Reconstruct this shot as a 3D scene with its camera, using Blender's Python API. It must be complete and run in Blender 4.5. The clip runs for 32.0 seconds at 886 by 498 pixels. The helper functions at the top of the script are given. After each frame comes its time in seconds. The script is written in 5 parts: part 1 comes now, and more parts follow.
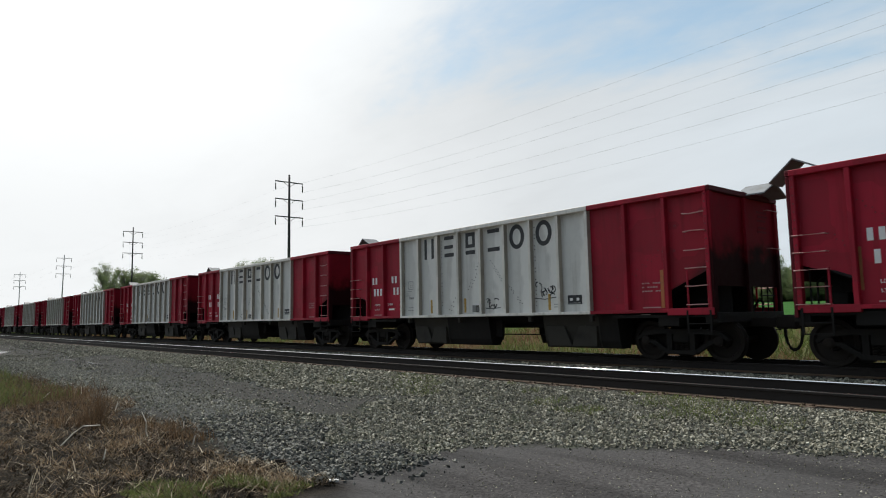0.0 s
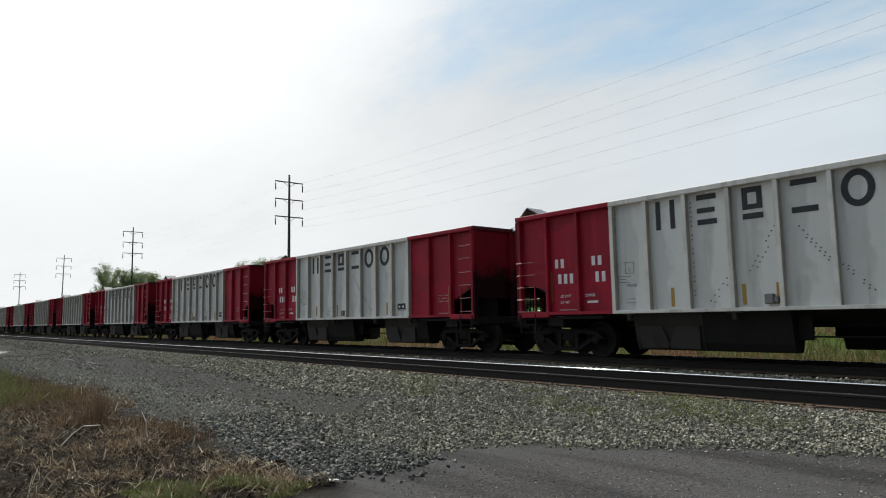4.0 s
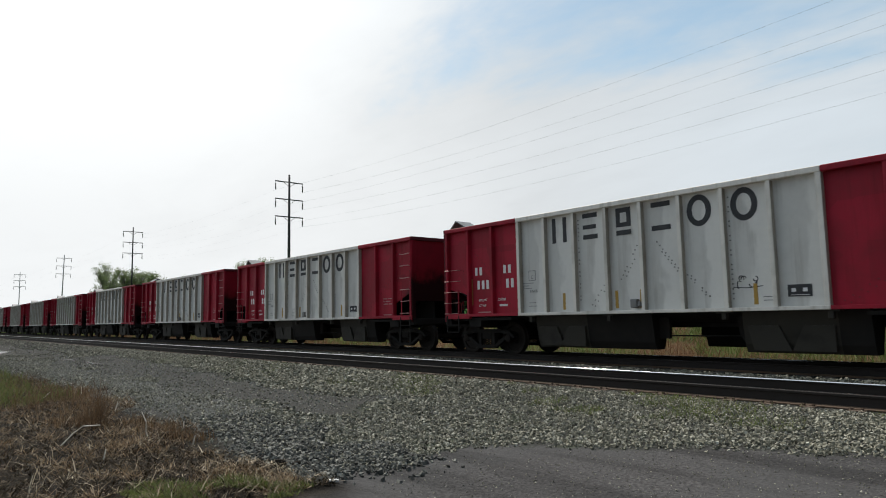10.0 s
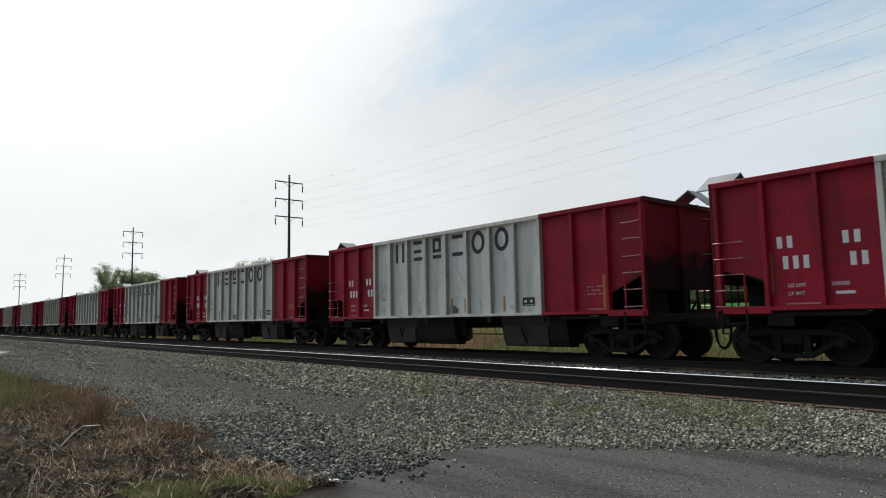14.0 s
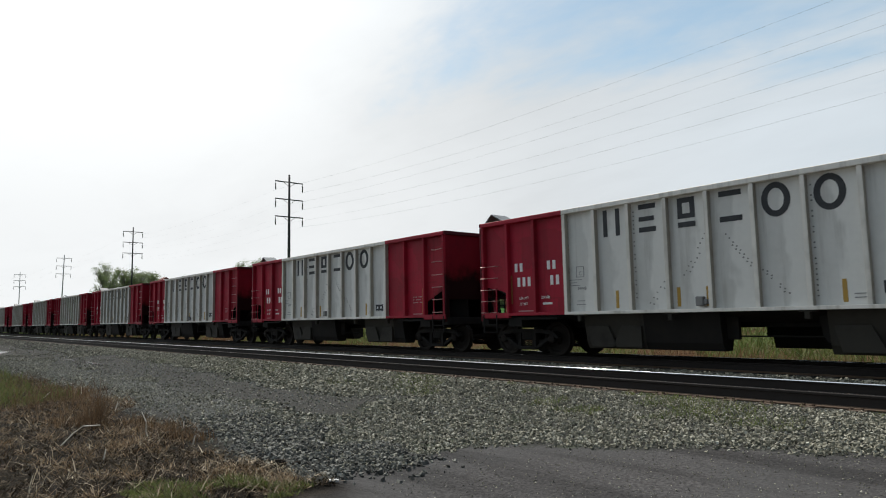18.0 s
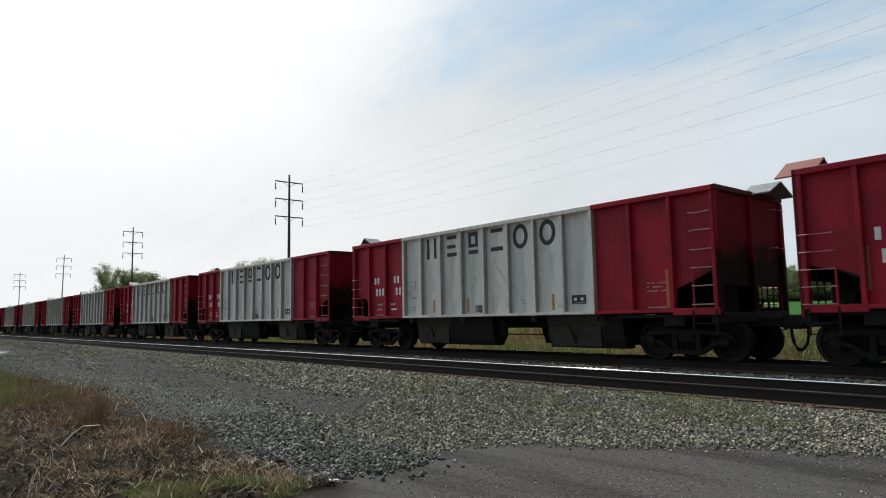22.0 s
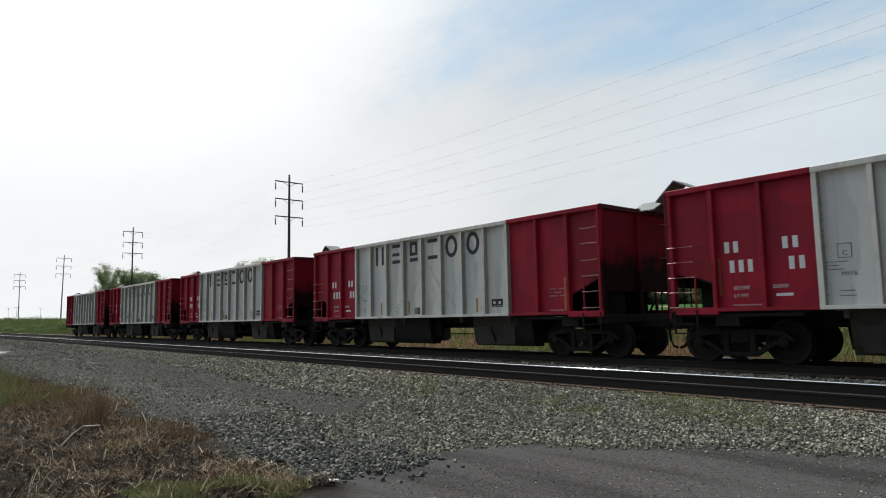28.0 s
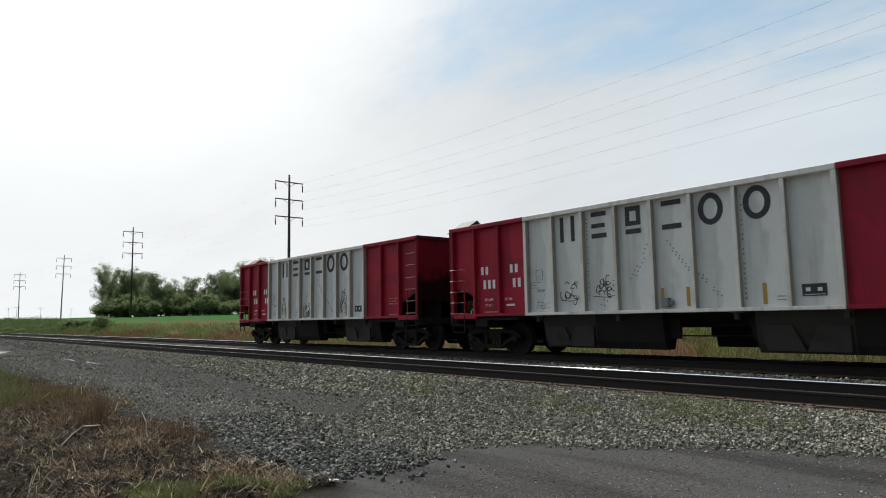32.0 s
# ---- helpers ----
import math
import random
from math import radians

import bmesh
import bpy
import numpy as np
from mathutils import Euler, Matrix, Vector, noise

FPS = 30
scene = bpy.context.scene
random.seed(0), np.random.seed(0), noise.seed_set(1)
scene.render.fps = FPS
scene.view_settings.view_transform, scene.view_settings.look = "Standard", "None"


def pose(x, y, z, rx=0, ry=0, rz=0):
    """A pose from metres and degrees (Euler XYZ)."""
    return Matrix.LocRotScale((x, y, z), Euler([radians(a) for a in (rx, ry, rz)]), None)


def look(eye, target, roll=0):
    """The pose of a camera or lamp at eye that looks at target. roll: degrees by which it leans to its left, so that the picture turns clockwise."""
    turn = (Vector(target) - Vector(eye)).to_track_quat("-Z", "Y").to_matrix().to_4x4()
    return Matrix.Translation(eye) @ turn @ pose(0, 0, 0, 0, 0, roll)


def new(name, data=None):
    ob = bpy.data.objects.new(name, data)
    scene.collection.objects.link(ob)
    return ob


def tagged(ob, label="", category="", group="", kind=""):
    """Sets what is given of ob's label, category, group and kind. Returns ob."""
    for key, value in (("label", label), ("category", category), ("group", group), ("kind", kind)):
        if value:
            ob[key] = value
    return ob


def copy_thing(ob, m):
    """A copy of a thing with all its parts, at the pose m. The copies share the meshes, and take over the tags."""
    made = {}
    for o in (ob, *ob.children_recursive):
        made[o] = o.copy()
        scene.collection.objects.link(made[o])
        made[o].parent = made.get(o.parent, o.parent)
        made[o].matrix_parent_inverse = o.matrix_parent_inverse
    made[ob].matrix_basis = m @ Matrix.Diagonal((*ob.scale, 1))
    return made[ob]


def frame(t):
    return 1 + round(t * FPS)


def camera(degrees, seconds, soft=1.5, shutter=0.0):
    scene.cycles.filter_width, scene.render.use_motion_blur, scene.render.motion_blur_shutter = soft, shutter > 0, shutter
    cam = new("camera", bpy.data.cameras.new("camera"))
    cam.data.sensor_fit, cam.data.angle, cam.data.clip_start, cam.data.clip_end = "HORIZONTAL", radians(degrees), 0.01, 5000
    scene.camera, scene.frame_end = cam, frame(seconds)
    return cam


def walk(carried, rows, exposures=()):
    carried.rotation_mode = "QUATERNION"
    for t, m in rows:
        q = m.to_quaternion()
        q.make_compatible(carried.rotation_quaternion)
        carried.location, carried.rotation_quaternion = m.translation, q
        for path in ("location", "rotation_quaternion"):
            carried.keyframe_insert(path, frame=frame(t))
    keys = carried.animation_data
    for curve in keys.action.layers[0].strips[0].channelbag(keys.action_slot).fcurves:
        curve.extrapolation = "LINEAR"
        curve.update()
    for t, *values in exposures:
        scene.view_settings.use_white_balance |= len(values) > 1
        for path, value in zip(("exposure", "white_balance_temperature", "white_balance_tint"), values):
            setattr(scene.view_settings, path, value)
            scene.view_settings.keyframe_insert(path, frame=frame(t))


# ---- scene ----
# World: x along the track (train runs towards +x), y away from the camera, z = 0 at the rail heads.
cam = camera(67.3, 32.0, soft=1.0, shutter=0.06)
EYE = (0.0, -9.54, 1.06)
YAW, TILT, LEAN = radians(49.96), radians(5.942), -1.07
AIM = (EYE[0] - math.sin(YAW) * math.cos(TILT), EYE[1] + math.cos(YAW) * math.cos(TILT), EYE[2] + math.sin(TILT))
walk(cam, [(0.0, look(EYE, AIM, LEAN)), (32.0, look(EYE, AIM, LEAN))], exposures=[(0.0, 0.0), (32.0, 0.0)])

# ---- world, sun ----
SUN_AZ, SUN_EL = radians(84.0), radians(53.0)   # azimuth from +y towards -x
SUN = Vector((-math.sin(SUN_AZ) * math.cos(SUN_EL), math.cos(SUN_AZ) * math.cos(SUN_EL), math.sin(SUN_EL)))


def nodes_of(m):
    m.use_nodes = True
    m.node_tree.nodes.clear()
    return m.node_tree


def link(nt, a, b):
    nt.links.new(a, b)


def math_node(nt, op, a, b=None, c=None, clamp=False):
    n = nt.nodes.new("ShaderNodeMath")
    n.operation, n.use_clamp = op, clamp
    for i, v in enumerate((a, b, c)):
        if v is None:
            continue
        if isinstance(v, (int, float)):
            n.inputs[i].default_value = v
        else:
            link(nt, v, n.inputs[i])
    return n.outputs[0]


def mix_rgb(nt, fac, a, b, blend="MIX"):
    n = nt.nodes.new("ShaderNodeMix")
    n.data_type, n.blend_type = "RGBA", blend
    for s, v in ((n.inputs["Factor"], fac), (n.inputs["A"], a), (n.inputs["B"], b)):
        s = [i for i in n.inputs if i.name == s.name and i.type == ("VALUE" if s.name == "Factor" else "RGBA")][0]
        if isinstance(v, (int, float)):
            s.default_value = v
        elif isinstance(v, tuple):
            s.default_value = (*v[:3], 1)
        else:
            link(nt, v, s)
    return [o for o in n.outputs if o.type == "RGBA"][0]


def noise_node(nt, vec, scale, detail=4, rough=0.55, distort=0.0):
    n = nt.nodes.new("ShaderNodeTexNoise")
    n.inputs["Scale"].default_value, n.inputs["Detail"].default_value = scale, detail
    n.inputs["Roughness"].default_value, n.inputs["Distortion"].default_value = rough, distort
    if vec is not None:
        link(nt, vec, n.inputs["Vector"])
    return n.outputs["Fac"]


def ramp(nt, fac, lo, hi):
    n = nt.nodes.new("ShaderNodeMapRange")
    n.interpolation_type = "SMOOTHSTEP"
    n.inputs["From Min"].default_value, n.inputs["From Max"].default_value = lo, hi
    link(nt, fac, n.inputs["Value"])
    return n.outputs["Result"]


world = bpy.data.worlds.new("sky")
scene.world = world
nt = nodes_of(world)
coord = nt.nodes.new("ShaderNodeTexCoord").outputs["Generated"]
sky = nt.nodes.new("ShaderNodeTexSky")
sky.sky_type, sky.sun_disc = "NISHITA", False
sky.sun_elevation, sky.sun_rotation = SUN_EL, -SUN_AZ
sky.air_density, sky.dust_density, sky.ozone_density = 1.0, 0.3, 0.8
dot = nt.nodes.new("ShaderNodeVectorMath")
dot.operation = "DOT_PRODUCT"
link(nt, coord, dot.inputs[0])
dot.inputs[1].default_value = SUN
near_sun = ramp(nt, dot.outputs["Value"], 0.68, 1.0)
side = nt.nodes.new("ShaderNodeVectorMath")
side.operation = "DOT_PRODUCT"
link(nt, coord, side.inputs[0])
side.inputs[1].default_value = (-math.sin(SUN_AZ), math.cos(SUN_AZ), 0)
below_sun = ramp(nt, side.outputs["Value"], 0.66, 1.0)
sep = nt.nodes.new("ShaderNodeSeparateXYZ")
link(nt, coord, sep.inputs[0])
# thin cirrus, streaked and thickest towards the horizon and round the sun
flat = nt.nodes.new("ShaderNodeVectorMath")
flat.operation = "DIVIDE"
link(nt, coord, flat.inputs[0])
lift = nt.nodes.new("ShaderNodeCombineXYZ")
up = math_node(nt, "ADD", math_node(nt, "MAXIMUM", sep.outputs["Z"], 0.0), 0.16)
for i in range(3):
    link(nt, up, lift.inputs[i])
link(nt, lift.outputs[0], flat.inputs[1])
turn = nt.nodes.new("ShaderNodeMapping")
turn.inputs["Location"].default_value = (0.3, 1.7, 0.0)
turn.inputs["Rotation"].default_value = (0, 0, radians(-25))
turn.inputs["Scale"].default_value = (0.6, 1.0, 1.0)
link(nt, flat.outputs[0], turn.inputs["Vector"])
c1 = noise_node(nt, turn.outputs[0], 1.3, 6, 0.55, 0.5)
c2 = noise_node(nt, turn.outputs[0], 4.0, 5, 0.6, 0.3)
cl = math_node(nt, "ADD", math_node(nt, "MULTIPLY", c1, 0.74), math_node(nt, "MULTIPLY", c2, 0.32))
cl = math_node(nt, "ADD", cl, math_node(nt, "MULTIPLY", near_sun, 0.30))
cl = math_node(nt, "ADD", cl, math_node(nt, "MULTIPLY", below_sun, 0.10))
low = ramp(nt, sep.outputs["Z"], 0.46, 0.16)
cl = math_node(nt, "ADD", cl, math_node(nt, "MULTIPLY", low, 0.30))
cloud = math_node(nt, "MULTIPLY_ADD", ramp(nt, cl, 0.46, 0.75), 0.70, 0.30)
veil = math_node(nt, "ADD", math_node(nt, "ADD", math_node(nt, "MULTIPLY", near_sun, 4.6), math_node(nt, "MULTIPLY", below_sun, 1.5)), 7.0)
veil = math_node(nt, "MULTIPLY", veil, math_node(nt, "MULTIPLY_ADD", ramp(nt, side.outputs["Value"], -0.8, 0.1), 0.72, 0.28))
veil = math_node(nt, "MULTIPLY", veil, math_node(nt, "MULTIPLY_ADD", ramp(nt, cl, 0.55, 1.0), 0.10, 0.945))
warm = ramp(nt, side.outputs["Value"], 0.35, 0.95)
white = nt.nodes.new("ShaderNodeCombineColor")
link(nt, math_node(nt, "MULTIPLY", veil, math_node(nt, "MULTIPLY_ADD", warm, 0.07, 0.906)), white.inputs[0])
link(nt, veil, white.inputs[1])
link(nt, math_node(nt, "MULTIPLY", veil, math_node(nt, "MULTIPLY_ADD", warm, -0.065, 1.075)), white.inputs[2])
blue = mix_rgb(nt, 1.0, sky.outputs[0], (1.34, 1.55, 1.38), "MULTIPLY")
col = mix_rgb(nt, cloud, blue, white.outputs[0])
bg = nt.nodes.new("ShaderNodeBackground")
bg.inputs["Strength"].default_value = 0.105
link(nt, col, bg.inputs["Color"])
out = nt.nodes.new("ShaderNodeOutputWorld")
link(nt, bg.outputs[0], out.inputs["Surface"])

sun = new("sun", bpy.data.lights.new("sun", "SUN"))
sun.data.energy, sun.data.angle, sun.data.color = 3.7, radians(2.0), (1.0, 0.95, 0.87)
sun.matrix_world = look((0, 0, 50), tuple(Vector((0, 0, 50)) - SUN))


# ---- materials ----
def surface(name, base, rough=0.6, metal=0.0, vary=0.25, scale=6.0, second=None, amount=0.5, bump=0.0, bump_scale=40.0, spread=0.0, coords="Object", edge=(0.45, 0.7), spec=0.5, streak=0.0, bay=None, soot=None, touched=0.0):
    """Colour with two scales of variation, an optional second colour in patches, and fine relief."""
    m = bpy.data.materials.new(name)
    nt = nodes_of(m)
    tc = nt.nodes.new("ShaderNodeTexCoord").outputs[coords]
    big, fine = noise_node(nt, tc, scale, 5), noise_node(nt, tc, scale * 9, 4)
    v = math_node(nt, "ADD", math_node(nt, "MULTIPLY", big, 0.6), math_node(nt, "MULTIPLY", fine, 0.4))
    v = math_node(nt, "MULTIPLY_ADD", v, 2 * vary, 1 - vary)
    if spread:
        info = nt.nodes.new("ShaderNodeObjectInfo").outputs["Random"]
        v = math_node(nt, "MULTIPLY", v, math_node(nt, "MULTIPLY_ADD", info, spread, 1 - spread / 2))
    c = base
    if second:
        c = mix_rgb(nt, math_node(nt, "MULTIPLY", ramp(nt, big, *edge), amount), base, second)
    if streak:
        mp = nt.nodes.new("ShaderNodeMapping")
        mp.inputs["Scale"].default_value = (7.0, 7.0, 0.45)
        link(nt, tc, mp.inputs["Vector"])
        runs = ramp(nt, noise_node(nt, mp.outputs[0], 1.0, 5, 0.6), 0.48, 0.72)
        c = mix_rgb(nt, math_node(nt, "MULTIPLY", runs, streak), c, (base[0] * 0.42, base[1] * 0.38, base[2] * 0.33))
    if bay:                  # each panel paler in one half, with a ragged upright edge
        sx = nt.nodes.new("ShaderNodeSeparateXYZ")
        link(nt, tc, sx.inputs[0])
        mp = nt.nodes.new("ShaderNodeMapping")
        mp.inputs["Scale"].default_value = (1.0, 1.0, 0.5)
        link(nt, tc, mp.inputs["Vector"])
        u = math_node(nt, "FRACT", math_node(nt, "DIVIDE", math_node(nt, "SUBTRACT", sx.outputs[0], bay[0]), bay[1]))
        u = math_node(nt, "ADD", u, math_node(nt, "MULTIPLY_ADD", noise_node(nt, mp.outputs[0], 1.6, 3), 0.9, -0.45))
        c = mix_rgb(nt, math_node(nt, "MULTIPLY", ramp(nt, u, 0.50, 0.62), 0.8), c, (base[0] * 1.22, base[1] * 1.22, base[2] * 1.22))
    if touched:              # squarish areas painted over at another time
        vo = nt.nodes.new("ShaderNodeTexVoronoi")
        vo.distance = "CHEBYCHEV"
        vo.inputs["Scale"].default_value = 1.15
        info = nt.nodes.new("ShaderNodeObjectInfo").outputs["Random"]
        mv = nt.nodes.new("ShaderNodeVectorMath")
        mv.operation = "ADD"
        link(nt, tc, mv.inputs[0])
        link(nt, math_node(nt, "MULTIPLY", info, 9.0), mv.inputs[1])
        link(nt, mv.outputs[0], vo.inputs["Vector"])
        sc = nt.nodes.new("ShaderNodeSeparateColor")
        link(nt, vo.outputs["Color"], sc.inputs[0])
        c = mix_rgb(nt, math_node(nt, "MULTIPLY", ramp(nt, sc.outputs[0], 0.52, 0.58), touched), c, (base[0] * 0.55, base[1] * 0.8, base[2] * 0.6))
    if soot:                 # blackens towards the open end and the bottom, with a cloudy rim
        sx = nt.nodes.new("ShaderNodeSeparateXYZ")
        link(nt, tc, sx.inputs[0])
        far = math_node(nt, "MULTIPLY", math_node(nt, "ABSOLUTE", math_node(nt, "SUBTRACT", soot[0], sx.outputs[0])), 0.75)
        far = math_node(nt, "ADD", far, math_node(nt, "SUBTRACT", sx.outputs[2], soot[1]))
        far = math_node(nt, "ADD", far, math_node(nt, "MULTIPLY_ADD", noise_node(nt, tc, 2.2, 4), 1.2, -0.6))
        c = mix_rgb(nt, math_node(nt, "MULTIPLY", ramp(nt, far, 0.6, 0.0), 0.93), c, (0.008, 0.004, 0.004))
    c = mix_rgb(nt, 1.0, c, v, "MULTIPLY")
    p = nt.nodes.new("ShaderNodeBsdfPrincipled")
    if isinstance(c, tuple):
        p.inputs["Base Color"].default_value = (*c, 1)
    else:
        link(nt, c, p.inputs["Base Color"])
    link(nt, math_node(nt, "MULTIPLY_ADD", fine, 0.3, rough - 0.15, True), p.inputs["Roughness"])
    p.inputs["Metallic"].default_value = metal
    p.inputs["Specular IOR Level"].default_value = spec
    if bump:
        b = nt.nodes.new("ShaderNodeBump")
        b.inputs["Strength"].default_value, b.inputs["Distance"].default_value = bump, 0.01
        link(nt, noise_node(nt, tc, bump_scale, 5), b.inputs["Height"])
        link(nt, b.outputs[0], p.inputs["Normal"])
    o = nt.nodes.new("ShaderNodeOutputMaterial")
    link(nt, p.outputs[0], o.inputs["Surface"])
    return m


RED = surface("red_paint", (0.355, 0.011, 0.030), 0.6, 0, 0.26, 0.9, (0.17, 0.010, 0.017), 0.65, 0.15, 12, spread=0.12, spec=0.25, streak=0.45, touched=0.45)
WHITE = surface("white_paint", (0.75, 0.71, 0.64), 0.6, 0, 0.14, 1.3, (0.50, 0.475, 0.42), 0.65, 0.1, 14, spread=0.06, spec=0.3, streak=0.4)
# Dusty, and greyed to put the recesses' weaker light into the colour.
SHEET = surface("dusty_white_sheet", (0.60, 0.585, 0.545), 0.65, 0, 0.14, 1.0, (0.46, 0.445, 0.405), 0.6, 0.12, 10, spread=0.08, spec=0.3, streak=0.35, bay=(-4.02, 0.9775))
BLACKISH_RED = surface("sooty_red_paint", (0.11, 0.007, 0.013), 0.7, 0, 0.3, 0.8, (0.022, 0.006, 0.008), 0.8, 0.2, 14, edge=(0.35, 0.75), spec=0.2)
# Darker white for the post flanks: their shade in the colour, plus grime.
SHADED_FLANK = surface("grimy_white_paint", (0.40, 0.36, 0.30), 0.7, 0, 0.25, 2.0, (0.27, 0.235, 0.19), 0.7, 0.1, 14, spec=0.2, streak=0.3)
BLACKENED_PANEL = surface("soot_stained_red", (0.30, 0.010, 0.024), 0.6, 0, 0.26, 0.9, (0.17, 0.010, 0.017), 0.65, 0.15, 12, spec=0.25, streak=0.45, soot=(6.94, 1.85), touched=0.45)
BLACKENED_END = surface("soot_stained_end", (0.22, 0.009, 0.019), 0.7, 0, 0.3, 0.8, (0.12, 0.008, 0.013), 0.6, 0.2, 14, spec=0.06, soot=(6.94, 2.2))
BLACK = surface("black_steel", (0.015, 0.014, 0.013), 0.7, 0, 0.3, 2.0, (0.021, 0.018, 0.015), 0.6, 0.2, 20, spec=0.1)
CHUTE = surface("grey_black_steel", (0.032, 0.029, 0.023), 0.75, 0, 0.3, 1.5, (0.014, 0.012, 0.011), 0.8, 0.2, 18, spec=0.25)
WHEEL = surface("wheel_steel", (0.018, 0.015, 0.013), 0.7, 0.0, 0.3, 3.0, (0.024, 0.019, 0.015), 0.5, 0.2, 30, spec=0.1)
RUSTY_HOOD = surface("rusty_red_sheet", (0.26, 0.11, 0.095), 0.7, 0, 0.3, 3.0, (0.16, 0.08, 0.06), 0.6, 0.15, 20, spec=0.2)
GALV = surface("galvanised_sheet", (0.23, 0.24, 0.245), 0.6, 0.0, 0.2, 3.0, (0.12, 0.10, 0.085), 0.5, 0.1, 20, spec=0.3)
GREY_BOX = surface("grey_box_paint", (0.20, 0.195, 0.185), 0.6, 0, 0.3, 6.0, (0.10, 0.09, 0.08), 0.6)
BOLT = surface("grimy_bolt_head", (0.16, 0.155, 0.145), 0.7, 0, 0.3, 9.0, (0.06, 0.05, 0.04), 0.8)
INK = surface("black_lettering", (0.02, 0.02, 0.022), 0.6, 0, 0.3, 4.0, (0.06, 0.06, 0.06), 0.3)
MARK = surface("white_lettering", (0.72, 0.70, 0.68), 0.6, 0, 0.15, 5.0)
ORANGE = surface("orange_reflector", (0.42, 0.13, 0.03), 0.5, 0, 0.2, 8.0, (0.25, 0.09, 0.03), 0.6)
DULL = surface("dull_ochre_reflector", (0.24, 0.085, 0.022), 0.6, 0, 0.25, 8.0, (0.17, 0.05, 0.02), 0.6)
FADED = surface("faded_grey_stencil", (0.20, 0.20, 0.195), 0.7, 0, 0.3, 9.0, (0.34, 0.33, 0.31), 0.8)
PINK = surface("faded_pinkish_stencil", (0.42, 0.24, 0.235), 0.7, 0, 0.3, 9.0, (0.30, 0.1, 0.1), 0.8)
DIM = surface("faint_pink_stencil", (0.17, 0.026, 0.034), 0.85, 0, 0.3, 9.0, (0.12, 0.012, 0.02), 0.8, spec=0.06)
DARK_RED = surface("dark_red_paint", (0.19, 0.009, 0.018), 0.7, 0, 0.3, 3.0, (0.10, 0.008, 0.012), 0.6)
YELLOW = surface("yellow_reflector", (0.42, 0.24, 0.03), 0.5, 0, 0.2, 8.0, (0.25, 0.17, 0.06), 0.6)
GRAB = surface("worn_red_iron", (0.48, 0.25, 0.235), 0.45, 0.3, 0.3, 8.0, (0.25, 0.2, 0.18), 0.6)
RUST = surface("rusty_steel", (0.095, 0.058, 0.034), 0.8, 0.0, 0.3, 1.5, (0.055, 0.036, 0.024), 0.7, 0.3, 40)
WEB = surface("dark_rail_web", (0.018, 0.014, 0.012), 0.8, 0.0, 0.3, 1.5, None, 0, 0.2, 40, spec=0.3)
HEADS = surface("polished_rail_head", (0.58, 0.57, 0.56), 0.09, 1.0, 0.15, 3.0)
TIE = surface("weathered_tie_wood", (0.10, 0.082, 0.066), 0.9, 0, 0.35, 3.0, (0.17, 0.14, 0.11), 0.6, 0.5, 30, spread=0.4)
POLE = surface("dark_pole_steel", (0.045, 0.04, 0.037), 0.7, 0, 0.2, 1.0)
# Farther poles: distance haze put into the colour as a paler grey.
POLE_HAZED = surface("weathered_grey_pole", (0.34, 0.335, 0.315), 0.8, 0, 0.2, 1.0)
GLASSY = surface("insulator_glaze", (0.06, 0.05, 0.045), 0.3, 0, 0.2, 4.0)
CLOD = surface("dark_earth", (0.022, 0.018, 0.014), 0.95, 0, 0.35, 12.0, (0.04, 0.03, 0.02), 0.6, 0.5, 60, spec=0.1)
STICK = surface("bleached_stalk", (0.80, 0.73, 0.62), 0.8, 0, 0.25, 20.0, (0.55, 0.47, 0.36), 0.5)
WIRE = surface("wire_aluminium", (0.55, 0.56, 0.57), 0.5, 0.5, 0.1, 1.0)


# ---- mesh helpers ----
def part(name, bm, material, parent=None, label="", smooth=False):
    """Links a bmesh as one mesh object under a thing or a part."""
    me = bpy.data.meshes.new(name)
    bmesh.ops.recalc_face_normals(bm, faces=bm.faces)
    if smooth:
        for f in bm.faces:
            f.smooth = True
    bm.to_mesh(me)
    bm.free()
    me.materials.append(material)
    ob = new(name, me)
    ob.parent = parent
    if label:
        ob["label"] = label
    return ob


def again(ob, m, parent=None):
    """Another piece on the same mesh."""
    o = new(ob.name.split(".")[0], ob.data)
    o.parent = parent or ob.parent
    o.matrix_basis = m
    if "label" in ob:
        o["label"] = ob["label"]
    return o


def box(bm, x0, x1, y0, y1, z0, z1, bevel=0.0):
    vs = [bm.verts.new((x, y, z)) for x in (x0, x1) for y in (y0, y1) for z in (z0, z1)]
    fs = [bm.faces.new([vs[i] for i in f]) for f in ((0, 1, 3, 2), (4, 6, 7, 5), (0, 4, 5, 1), (2, 3, 7, 6), (0, 2, 6, 4), (1, 5, 7, 3))]
    if bevel:
        es = list({e for f in fs for e in f.edges})
        bmesh.ops.bevel(bm, geom=es, offset=bevel, segments=1, affect="EDGES")
    return bm


def slab(bm, pts, y0, y1):
    """A polygon in the x-z plane, given thickness from y0 to y1."""
    a = [bm.verts.new((x, y0, z)) for x, z in pts]
    b = [bm.verts.new((x, y1, z)) for x, z in pts]
    bm.faces.new(a)
    bm.faces.new(b[::-1])
    for i in range(len(pts)):
        j = (i + 1) % len(pts)
        bm.faces.new((a[i], b[i], b[j], a[j]))
    return bm


